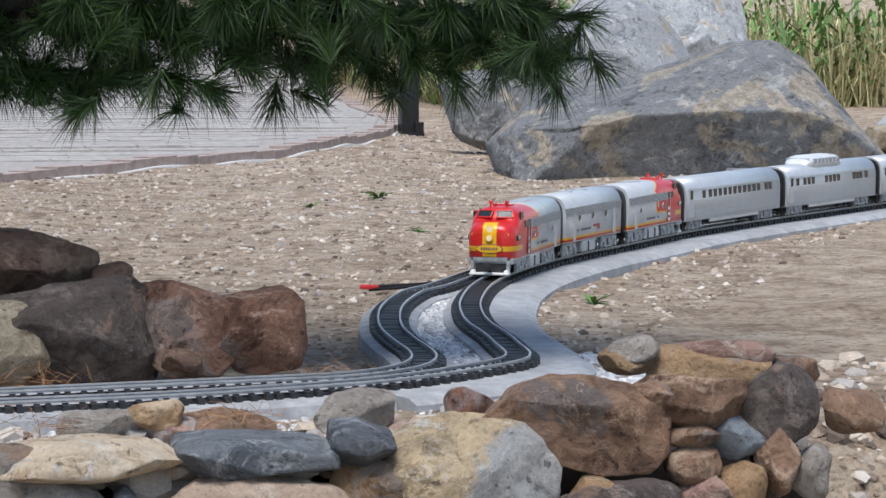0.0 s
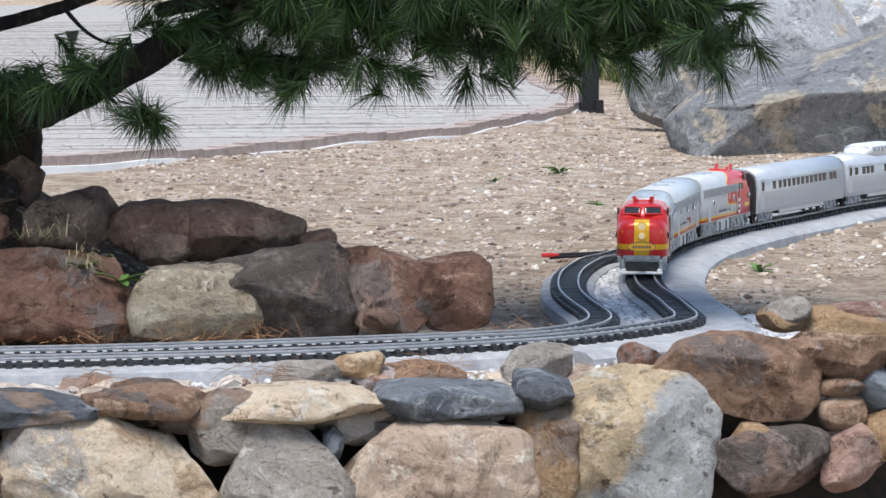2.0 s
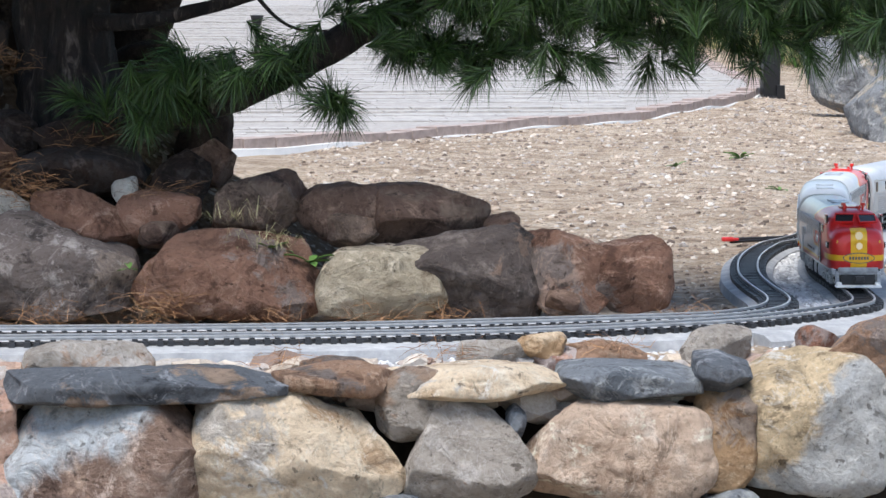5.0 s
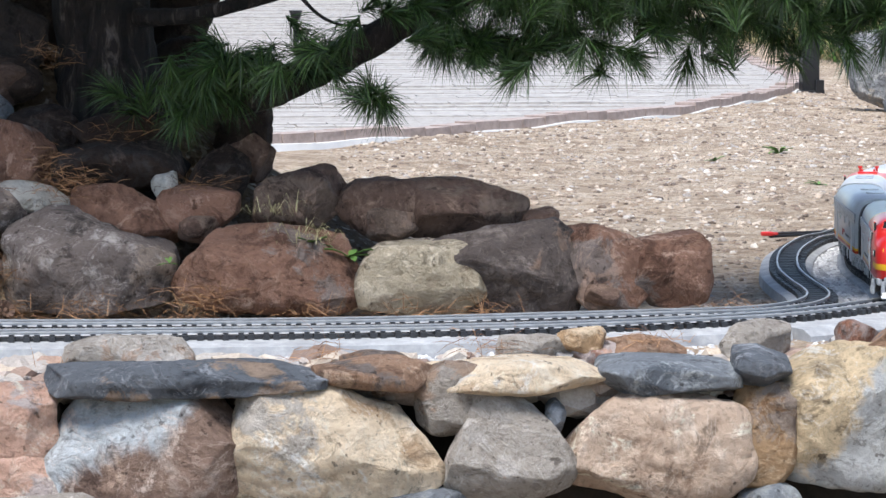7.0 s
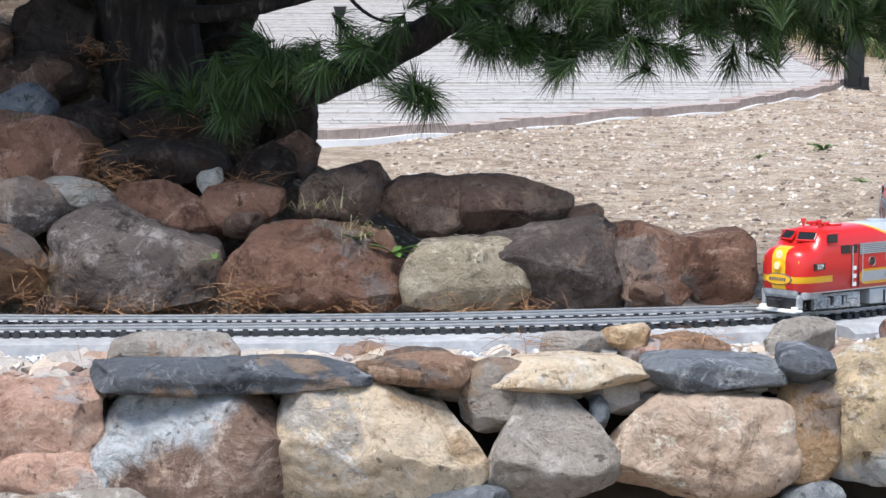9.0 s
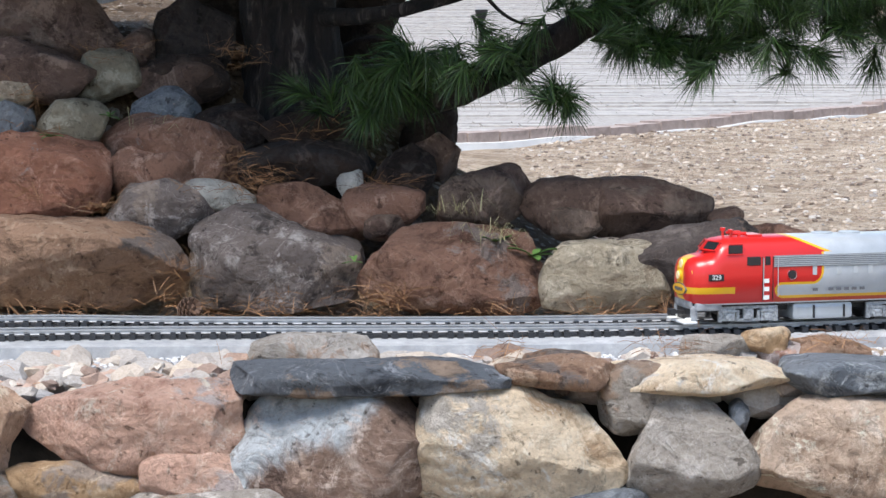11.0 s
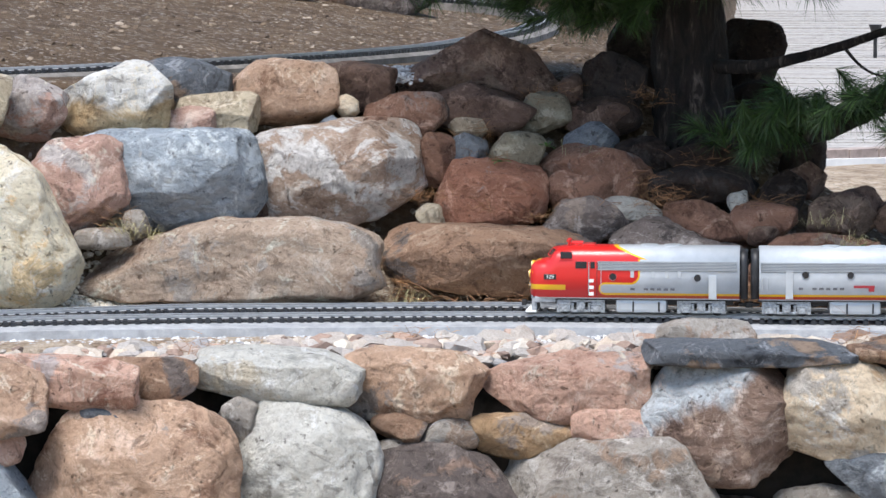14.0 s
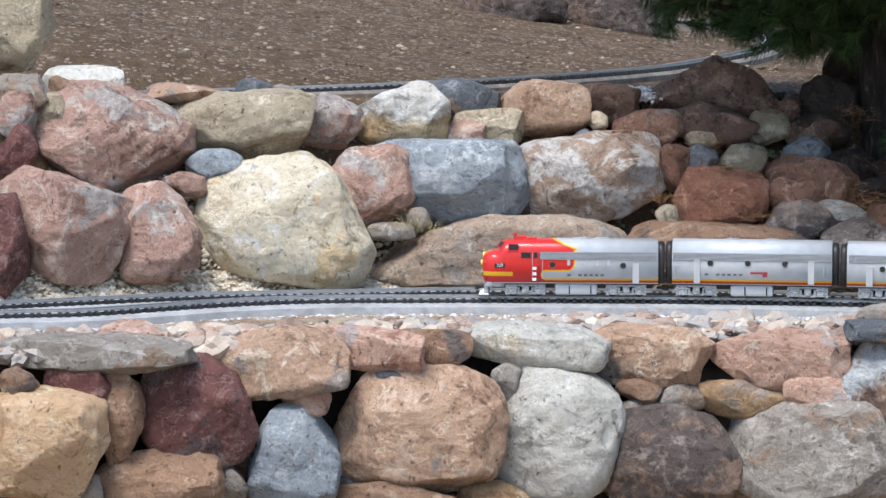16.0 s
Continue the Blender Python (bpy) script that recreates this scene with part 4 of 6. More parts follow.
rock(0.131, 0.615, 0.238, 0.145, 0.112, 0.182, "treeshade", -20, 3)
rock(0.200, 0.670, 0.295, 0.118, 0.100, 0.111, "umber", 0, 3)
rock(-0.092, 0.668, 0.281, 0.293, 0.180, 0.127, "treeshade", 0, 3)
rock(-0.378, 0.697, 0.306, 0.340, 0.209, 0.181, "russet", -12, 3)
rock(-0.261, 0.733, 0.358, 0.164, 0.101, 0.115, "treeshade", 0, 3)
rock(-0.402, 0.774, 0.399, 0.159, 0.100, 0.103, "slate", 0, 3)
rock(-0.355, 0.842, 0.464, 0.194, 0.119, 0.113, "treeshade", 0, 3)
rock(-0.088, 0.728, 0.349, 0.206, 0.127, 0.099, "treeshade", 0, 3)
rock(0.555, 0.434, 0.047, 0.286, 0.176, 0.167, "beige", 0, 5)
rock(0.742, 0.467, 0.071, 0.389, 0.239, 0.210, "dark", -5, 3)
rock(0.951, 0.451, 0.068, 0.240, 0.148, 0.189, "russet", -10, 3)
rock(1.096, 0.441, 0.063, 0.195, 0.120, 0.168, "russet", 0, 4)
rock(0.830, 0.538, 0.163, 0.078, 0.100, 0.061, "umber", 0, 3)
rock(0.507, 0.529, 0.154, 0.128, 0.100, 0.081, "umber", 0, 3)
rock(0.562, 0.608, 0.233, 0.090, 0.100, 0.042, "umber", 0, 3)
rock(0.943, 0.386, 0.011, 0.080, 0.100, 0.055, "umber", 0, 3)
rock(4.36, 7.80, 0.163, 1.80, 1.10, 0.82, "boulder", 0, 6, "on the open ground", "landscape boulders", "boulder", [(-1, 0.58), (-0.7, 0.66), (-0.3, 0.76), (0.0, 0.86), (0.3, 0.97), (0.45, 1.0), (0.62, 0.92), (0.85, 0.66), (1, 0.34)],
     [((-0.22, -0.95, -0.22), 0.66), ((0.30, -0.62, 0.72), 0.80), ((-0.25, -0.30, 0.92), 0.93), ((-0.85, -0.5, 0.1), 0.98), ((0.8, -0.2, 0.4), 0.98), ((-0.1, -0.90, 0.42), 0.97)])
rock(4.62, 10.35, 0.42, 1.20, 0.80, 0.86, "granite", 0, 5, "behind the large boulder", "landscape boulders", "boulder", [(-1, 0.42), (-0.5, 0.62), (0.0, 0.9), (0.3, 1.0), (0.7, 0.86), (1, 0.6)],
     [((-0.5, -0.75, 0.42), 0.70), ((0.45, -0.72, 0.5), 0.74), ((-0.1, -0.9, -0.3), 0.85), ((0.1, -0.35, 0.93), 0.82)])
rock(5.42, 11.20, 0.50, 0.78, 0.55, 0.80, "granite", 0, 5, "behind the large boulder", "landscape boulders", "boulder", None,
     [((-0.4, -0.75, 0.5), 0.72), ((0.6, -0.6, 0.5), 0.72), ((0.0, -0.95, -0.2), 0.85)])
rock(3.90, 9.70, 0.18, 0.55, 0.40, 0.42, "boulder", 0, 4, "beside the large boulder", "landscape boulders", "boulder")
rock(5.98, 9.30, 0.10, 0.26, 0.2, 0.24, "granite", 0, 3, "on the open ground", "landscape boulders", "boulder")
rock(5.80, 9.10, 0.04, 0.22, 0.18, 0.15, "beige", 0, 3, "on the open ground", "landscape boulders", "boulder")
rock(-1.464, 4.287, 0.792, 0.508, 0.249, 0.309, "dark", 0, 3, "on the open ground", "landscape boulders", "boulder")
rock(-1.641, 5.106, 0.753, 0.619, 0.303, 0.393, "brown", 0, 3, "on the open ground", "landscape boulders", "boulder")
rock(-1.925, 4.085, 0.826, 0.493, 0.242, 0.194, "dark", 0, 3, "on the open ground", "landscape boulders", "boulder")
# rocks behind the trunk; the deep shade there is put into their colour
rock(0.050, 1.300, 0.607, 0.209, 0.161, 0.250, "treeshade", 0, 3)
rock(0.087, 1.140, 0.412, 0.270, 0.155, 0.285, "treeshade", 0, 3)
rock(0.194, 1.000, 0.324, 0.139, 0.107, 0.189, "treeshade", 0, 3)
rock(-0.299, 1.250, 0.619, 0.168, 0.129, 0.258, "treeshade", 0, 3)
rock(-0.145, 1.200, 0.431, 0.242, 0.140, 0.196, "treeshade", 0, 3)

rock(-1.085, 0.700, 0.495, 0.068, 0.06, 0.068, "yellow", 0, 3)
rock(-1.300, 0.500, 0.205, 0.110, 0.10, 0.090, "umber", 0, 3)
rock(-1.000, 0.640, 0.440, 0.085, 0.08, 0.060, "russet", 0, 3)
rock(-1.130, 0.660, 0.445, 0.070, 0.07, 0.055, "slate", 0, 3)
for i in range(17):
    # the lowest course, half lost in the shadow under the stones above
    x = -2.35 + 0.26 * i
    laid(x, float(bend(x)) - 0.395, -0.50 + 0.03 * (i % 3), 0.25 + 0.03 * (i % 4), 0.14, 0.20, ("grey", "brown", "dark", "tan", "slate")[i * 3 % 5], 6 * (i % 3) - 6, 3.4)

# ---------------------------------------------------------------- loose stone and gravel
EDGE = spline([(-2.02, 5.30), (-0.60, 5.80), (0.47, 6.74), (0.79, 7.10), (1.27, 7.70), (1.82, 8.40), (2.50, 9.32), (2.92, 9.98), (3.46, 11.10), (3.93, 12.30), (4.26, 13.9), (4.5, 15.9), (4.83, 18.5), (5.73, 26.0), (7.13, 45.0)], 0.05, 3)
EDGE_X, EDGE_Y = EDGE[:, 0], EDGE[:, 1]


def strewn():
    rng = np.random.default_rng(5)
    # rubble between the wall's cap stones and the roadbed
    x = rng.uniform(-3.2, 1.75, 1150)
    y = rng.uniform(-0.38, -0.17, 1150) + bend(x) + 0.28 * smooth01(1.1, 1.75, x)
    s = 0.012 + 0.046 * rng.random(1150) ** 1.4
    z = -0.078 + 0.03 * smooth01(-0.38, -0.18, y - bend(x)) - 0.25 * s + rng.uniform(-0.006, 0.010, 1150)
    scatter("rubble", "mixed angular rubble packed behind the wall's cap stones", MIXED, np.stack([x, y, z], 1), s, 1, 0.62, "rubble", 2)
    # crushed white grey ballast beside the roadbed
    x = rng.uniform(-3.2, 1.7, 9000)
    y = rng.normal(-0.165, 0.030, 9000) + np.interp(x, NEAR[::-1, 0], NEAR[::-1, 1]) * (x < 1.2) + 0.12 * (x > 1.2) + 0.015
    keep = (x < 1.2) | (rng.random(9000) < 0.3)
    z = np.full(9000, -0.052) + rng.uniform(-0.006, 0.006, 9000)
    scatter("ballast", "crushed pale grey ballast along the roadbed", BALLAST, np.stack([x, y, z], 1)[keep], rng.uniform(0.003, 0.009, 9000)[keep], 2, 0.7, "gravel")
    # ballast between the two curving tracks and at their foot
    i = rng.integers(0, len(NEAR), 60000)
    p = NEAR[i]
    m = (p[:, 1] > 0.25) & (p[:, 1] < 2.6)
    p, n = p[m][:6500], sides_of(NEAR)[i][m][:6500]
    q = p[:, :2] - n * rng.uniform(0.055, 0.16, len(p))[:, None]
    scatter("ballast", "grey stone chips between the curving tracks", BALLAST, np.column_stack([q, p[:, 2] - 0.036 + rng.uniform(-0.004, 0.006, len(p))]), rng.uniform(0.004, 0.010, len(p)), 3, 0.7, "gravel")
    a, r = rng.uniform(0, 2 * math.pi, 1800), 0.24 * np.sqrt(rng.random(1800))
    q = np.stack([1.86 + r * np.cos(a) * 1.0, 0.50 + r * np.sin(a) * 1.3, np.full(1800, -0.047)], 1)
    scatter("ballast", "grey stone chips spilled outside the curve", BALLAST, q, rng.uniform(0.005, 0.013, 1800), 4, 0.7, "gravel")
    # cream gravel at the foot of the rockery
    x = rng.uniform(-3.2, -0.3, 11000)
    y = np.interp(x, FAR[::-1, 0], FAR[::-1, 1]) + 0.07 + (0.14 + 0.24 * smooth01(-1.4, -1.8, x)) * rng.random(11000) ** 1.2
    z = -0.035 + 0.36 * np.maximum(y - np.interp(x, FAR[::-1, 0], FAR[::-1, 1]) - 0.1, 0) * smooth01(-0.9, -1.9, x)
    z = np.maximum(z, land(x, y) + 0.004)
    m = rng.random(11000) < 0.5 + 0.4 * smooth01(-0.9, -1.8, x)
    scatter("gravel", "cream coloured gravel at the foot of the rockery", CREAM, np.stack([x, y, z], 1)[m], rng.uniform(0.006, 0.013, 11000)[m], 6, 0.75, "gravel")
    # pale chips spilled from the upper track between two rocks
    x, y = rng.normal(-0.985, 0.03, 900), rng.uniform(0.80, 1.02, 900)
    scatter("ballast", "white stone chips spilled below the upper track", BALLAST, np.stack([x, y, 0.575 + 0.12 * (y - 0.9) + rng.uniform(-0.01, 0.01, 900)], 1), rng.uniform(0.004, 0.009, 900), 17, 0.7, "gravel")
    # pebbles all over the open ground
    x, y = rng.uniform(0.7, 6.5, 42000), 0.35 + 13 * rng.random(42000) ** 1.2
    m = ((x > 1.2) | (y > 1.6)) & (x < 1.5 + 0.55 * y) & ((y < 8.5) | (x > np.interp(y, EDGE_Y, EDGE_X) + 0.1))
    z = land(x, y)
    edge = np.min(np.hypot(x[:, None] - NEAR[::25, 0], y[:, None] - NEAR[::25, 1]), 1) > 0.14
    m &= edge & (np.min(np.hypot(x[:, None] - FAR[::25, 0], y[:, None] - FAR[::25, 1]), 1) > 0.1)
    s = 0.003 + 0.0125 * rng.random(42000) ** 3
    scatter("pebbles", "small sandy pebbles strewn over the open ground", SANDY, np.stack([x, y, z], 1)[m], s[m], 7, 0.7, "gravel")
    x, y = rng.uniform(1.85, 3.2, 1500), rng.uniform(-0.9, 0.6, 1500)
    scatter("pebbles", "stones and pebbles on the bank beside the wall", SANDY, np.stack([x, y, land(x, y)], 1), 0.006 + 0.03 * rng.random(1500) ** 4, 8, 0.7, "gravel")
    # clods on the soil terrace
    x, y = rng.uniform(-5, -0.3, 6000), rng.uniform(1.0, 7.0, 6000)
    scatter("clods", "bits of soil, bark and stone on the terrace", pebble_mat("soil_clods", [(0, (0.07, 0.045, 0.03)), (0.6, (0.2, 0.14, 0.09)), (1, (0.42, 0.34, 0.26))]),
            np.stack([x, y, land(x, y)], 1), 0.004 + 0.014 * rng.random(6000) ** 3, 9, 0.6, "soil")


strewn()


def strip_beside(line, off, a, b, label):
    """A thin rust-brown pipe laid along a track."""
    n = sides_of(line)
    p = np.column_stack([line[:, :2] + n * off, line[:, 2] - 0.014])[a:b:6]
    v, f = tube(p, [0.0065] * len(p), 8, 0.04, 5)
    tagged(new("pipe", mesh_of("pipe", v, f, RUST, True)), label, "pipe", "pipes beside the tracks")


RUST = plain_mat("rust_brown_pipe", (0.24, 0.12, 0.095), 0.7, 0, 0.25, 20, 0.002)
strip_beside(FAR, -0.075, int(along(FAR, (0.25, 0.12)) * 100), int(along(FAR, (-1.55, -0.05)) * 100), "dull reddish-brown pipe lying along the rockery side of the track")
strip_beside(UPPER, 0.085, int(along(UPPER, (-1.9, 0.9)) * 100), int(along(UPPER, (-0.95, 3.1)) * 100), "dull reddish-brown pipe lying behind the upper track")


def pine_cone(x, y, z, a):
    """A fallen cone: rings of woody scales round a core."""
    ob = tagged(new("pine_cone"), "small dark brown fallen pine cone beside the track", "pine cone")
    ob.location, ob.rotation_euler = (x, y, z), (radians(70), 0, a)
    wood = plain_mat("pine_cone_scales", (0.10, 0.055, 0.035), 0.8, 0, 0.35, 60)
    bm = bmesh.new()
    bmesh.ops.create_icosphere(bm, subdivisions=2, radius=0.013, matrix=Matrix.Diagonal((1, 1, 1.7, 1)))
    part("core", bm, wood, ob)
    scale = None
    for ring in range(8):
        zz = -0.019 + ring * 0.0055
        r = 0.017 * math.cos((ring - 3.2) / 5.2 * 1.35)
        for k in range(9):
            t = 2 * math.pi * (k + 0.5 * (ring % 2)) / 9
            if scale is None:
                bm2 = boxes((0.004, 0, 0, 0.012, 0.008, 0.0026), bevel=0.001)
                scale = part("scale", bm2, wood, ob)
                sc = scale
            else:
                sc = part("scale", scale.data, None, ob)
            sc.location, sc.rotation_euler = (r * math.cos(t), r * math.sin(t), zz), (0, radians(-35), t)


pine_cone(-0.329, 0.281, 0.001, 0.6)


# ---------------------------------------------------------------- needles, grass, weeds
def blades(roots, ways, lengths, widths, droop, seed):
    """Thin folded blades: each a tapering pair of triangles-and-quad that bends down towards its tip."""
    rng = np.random.default_rng(seed)
    r, d = np.asarray(roots, float), np.asarray(ways, float)
    d = d / np.linalg.norm(d, axis=1, keepdims=True)
    L, W = np.asarray(lengths)[:, None], np.asarray(widths)[:, None]
    side = np.cross(d, rng.normal(size=d.shape))
    side /= np.linalg.norm(side, axis=1, keepdims=True) + 1e-9
    mid = r + d * L * 0.55
    tip = r + d * L + np.array([0, 0, -1.0]) * L * droop
    v = np.stack([r - side * W, r + side * W, mid + side * W * 0.9, mid - side * W * 0.9, tip], 1)
    N = len(r)
    o = (np.arange(N) * 5)[:, None]
    f = np.concatenate([o + [0, 1, 2], o + [0, 2, 3], o + [3, 2, 4]])
    return v.reshape(-1, 3), f


def tufts(centres, axes, count, length, width, seed, spread=0.95, droop=0.12, stem=0.05):
    rng = np.random.default_rng(seed)
    c, a = np.repeat(np.asarray(centres, float), count, 0), np.repeat(np.asarray(axes, float), count, 0)
    a = a / np.linalg.norm(a, axis=1, keepdims=True)
    w = rng.normal(size=c.shape)
    w -= (w * a).sum(1, keepdims=True) * a
    w /= np.linalg.norm(w, axis=1, keepdims=True)
    u = rng.random(len(c))
    k = rng.uniform(0.25, spread, len(c))[:, None]
    root = c + a * ((u - 0.7) * stem)[:, None]
    return blades(root, a * np.sqrt(np.maximum(1 - k * k, 0.02)) + w * k, length * rng.uniform(0.7, 1.1, len(c)), np.full(len(c), width), droop, seed + 1)


def grown(name, label, roots, lengths, width, mat, seed, lean=0.5, droop=0.2, category="grass"):
    rng = np.random.default_rng(seed)
    w = rng.normal(size=(len(roots), 3)) * lean
    w[:, 2] = 1
    v, f = blades(roots, w, lengths, np.full(len(roots), width), droop, seed)
    return tagged(new(name, tri_mesh(name, v, f, mat)), label, category, kind="stuff")


def pine():
    """A garden pine: a dark furrowed trunk, one long low limb with twigs, and a crown that shades the rockery."""
    tree = new("pine_tree")
    tree.location = (-0.12, 0.97, 0.40)
    tagged(tree, "garden pine with a dark furrowed trunk and long drooping needles", "pine tree")
    base = np.array(tree.location)
    rng = np.random.default_rng(21)
    path = [(0.03, 0, -0.22), (0.01, 0, 0.0), (-0.005, 0.0, 0.16), (-0.02, 0.0, 0.35), (-0.03, 0.02, 0.7), (-0.02, 0.05, 1.2), (0.0, 0.08, 1.9), (0.02, 0.1, 2.7)]
    fine = spline(path, 0.035, 1)
    rad = np.interp(fine[:, 2], [-0.22, -0.1, 0.1, 0.6, 1.6, 2.7], [0.20, 0.145, 0.112, 0.10, 0.07, 0.02])
    v, f = tube(fine, rad, 28, 0.085, 3)
    part("trunk", mesh_of("trunk", v, f, BARK, True), None, tree)

    def limb(pts, r0, r1, seed, name="limb"):
        p = spline([tuple(np.array(q) - base) for q in pts], 0.025, 1)
        v, f = tube(p, np.linspace(r0, r1, len(p)), 9, 0.08, seed)
        part(name, mesh_of(name, v, f, BARK, True), None, tree)
        return p + base

    main = limb([(-0.06, 0.92, 0.40), (0.05, 0.72, 0.40), (0.17, 0.58, 0.425), (0.341, 0.55, 0.49), (0.513, 0.55, 0.585), (0.637, 0.53, 0.645), (0.9, 0.50, 0.74), (1.3, 0.5, 0.82)], 0.05, 0.018, 1)
    second = limb([(-0.06, 0.92, 0.60), (0.06, 0.76, 0.605), (0.15, 0.72, 0.625), (0.28, 0.70, 0.66), (0.5, 0.65, 0.74)], 0.022, 0.01, 2)
    third = limb([(0.54, 0.55, 0.60), (0.62, 0.52, 0.575), (0.76, 0.50, 0.555), (0.95, 0.50, 0.565)], 0.012, 0.005, 3, "twig")
    fourth = limb([(0.637, 0.53, 0.65), (0.85, 0.45, 0.665), (1.1, 0.42, 0.67), (1.4, 0.40, 0.66), (1.78, 0.42, 0.665)], 0.018, 0.006, 4)
    fifth = limb([(0.5, 0.60, 0.66), (0.8, 0.36, 0.72), (1.2, 0.33, 0.73), (1.65, 0.33, 0.72)], 0.018, 0.006, 5)
    sixth = limb([(0.36, 0.55, 0.50), (0.40, 0.50, 0.47), (0.42, 0.47, 0.44)], 0.006, 0.003, 6, "twig")
    seventh = limb([(0.30, 0.55, 0.66), (0.34, 0.5, 0.60), (0.40, 0.48, 0.57), (0.47, 0.47, 0.60)], 0.005, 0.002, 7, "twig")
    centres, axes = [], []

    def dress(line, every, reach, seed, down=0.25):
        """Twigs with a tuft at each tip along a limb."""
        q = np.random.default_rng(seed)
        d = 0.0
        for i in range(1, len(line)):
            d += np.linalg.norm(line[i] - line[i - 1])
            if d > every:
                d = 0.0
                w = q.normal(size=3) * (1, 0.8, 0.6) + (0.35, -0.1, -down)
                w /= np.linalg.norm(w)
                tip = line[i] + w * q.uniform(0.3, 1.0) * reach
                centres.append(tip)
                axes.append(w + (0, 0, -0.15))

    dress(third, 0.03, 0.09, 4, 0.35)
    dress(third, 0.035, 0.07, 14, 0.6)
    dress(fourth, 0.016, 0.12, 5, 0.35)
    dress(fifth, 0.016, 0.13, 6, 0.35)
    dress(fourth, 0.02, 0.15, 15, 0.2)
    dress(main[int(len(main) * 0.72):], 0.02, 0.14, 7, 0.3)
    for x, y, z, n, r in ((0.42, 0.46, 0.435, 6, 0.03), (0.105, 0.50, 0.465, 9, 0.035), (0.20, 0.50, 0.495, 7, 0.05), (0.27, 0.48, 0.52, 8, 0.05), (0.36, 0.48, 0.54, 6, 0.05), (0.16, 0.46, 0.50, 7, 0.05), (0.03, 0.52, 0.42, 8, 0.05), (0.45, 0.48, 0.60, 5, 0.05), (0.66, 0.46, 0.525, 5, 0.03), (0.60, 0.5, 0.565, 4, 0.04),
                          (0.82, 0.46, 0.545, 7, 0.05), (1.0, 0.42, 0.565, 9, 0.07), (1.15, 0.42, 0.585, 9, 0.07), (1.32, 0.40, 0.59, 9, 0.07), (1.5, 0.40, 0.595, 9, 0.07), (1.66, 0.40, 0.60, 8, 0.06), (0.9, 0.40, 0.61, 10, 0.08), (1.25, 0.4, 0.64, 12, 0.09), (1.5, 0.4, 0.65, 12, 0.1), (1.05, 0.4, 0.65, 12, 0.1)):
        for k in range(n):
            w = rng.normal(size=3) + (0.2, -0.3, -0.25)
            centres.append(np.array((x, y, z)) + rng.normal(size=3) * r * (1.2, 1, 0.6))
            axes.append(w / np.linalg.norm(w))
    c, a = np.array(centres) - base, np.array(axes)
    v, f = tufts(c, a, 110, 0.085, 0.0009, 31)
    tagged(part("needles", tri_mesh("needles", v, f, NEEDLE), None, tree), "long green pine needles in drooping tufts", kind="stuff")
    # the crown overhead: fine tufts where it hangs low, coarser ones above
    N = 700
    r, an = 0.62 * np.sqrt(rng.random(N)), rng.uniform(0, 2 * math.pi, N)
    cc = np.stack([r * np.cos(an) + 0.02, r * np.sin(an) + 0.05, 0.42 + 0.3 * r * rng.random(N) + 0.22 * rng.random(N)], 1)
    v, f = tufts(cc, np.stack([np.cos(an), np.sin(an), np.full(N, -0.15)], 1), 90, 0.10, 0.0011, 78)
    tagged(part("low_needles", tri_mesh("needles", v, f, NEEDLE), None, tree), "fine needle tufts under the crown", kind="stuff")
    N = 4200
    r = 1.1 * np.sqrt(rng.random(N))
    an = rng.uniform(0, 2 * math.pi, N)
    h = 0.60 + 2.0 * rng.random(N) ** 1.4
    k = np.interp(h, [0.6, 0.75, 1.1, 2.7], [0.62, 0.8, 1.05, 0.15])
    cc = np.stack([r * np.cos(an) * k * 1.05 - 0.08, r * np.sin(an) * k - 0.04, h], 1)
    v, f = tufts(cc, np.stack([np.cos(an), np.sin(an), np.full(N, -0.1)], 1), 40, 0.13, 0.0042, 77)
    tagged(part("crown", tri_mesh("crown", v, f, NEEDLE), None, tree), "dense dark green crown of needles", kind="stuff")
    # unseen boughs over the long limb and the rockery's front, added for shade
    N = 900
    cc = np.stack([rng.uniform(-0.35, 1.9, N), rng.normal(0.45, 0.16, N), 0.98 + 0.35 * rng.random(N)], 1) - base
    v, f = tufts(cc, rng.normal(size=(N, 3)) * (1, 1, 0.25), 40, 0.12, 0.0042, 79)
    tagged(part("boughs", tri_mesh("boughs", v, f, NEEDLE), None, tree), "unseen layer of pine branches added for shade", kind="stuff")
    low = limb([(-0.14, 0.97, 0.86), (-0.35, 0.88, 0.83), (-0.6, 0.86, 0.85), (-0.95, 0.92, 0.93)], 0.022, 0.006, 12)
    N = 120
    at = low[rng.integers(6, len(low), N)]
    cc = at + rng.normal(size=(N, 3)) * (0.05, 0.07, 0.045) + (0, 0, -0.03) - base
    v, f = tufts(cc, rng.normal(size=(N, 3)) * (1, 0.7, 0.5) + (-0.4, -0.2, -0.4), 100, 0.085, 0.0009, 81)
    tagged(part("needles", tri_mesh("needles", v, f, NEEDLE), None, tree), "green tufts on a low bough", kind="stuff")
    # two unseen limbs added to carry the shading boughs
    limb([(-0.1, 0.95, 1.0), (0.3, 0.6, 1.1), (1.0, 0.4, 1.15), (1.8, 0.35, 1.15)], 0.035, 0.01, 8)
    limb([(-0.12, 0.95, 1.0), (-0.25, 0.6, 1.1), (-0.35, 0.3, 1.15)], 0.03, 0.01, 9)
    for j in range(9):
        t = 2 * math.pi * j / 9 + 0.3
        z = 0.42 + 0.2 * j
        R = 0.8 * np.interp(z, [0.4, 1.1, 2.7], [0.5, 1.0, 0.2])
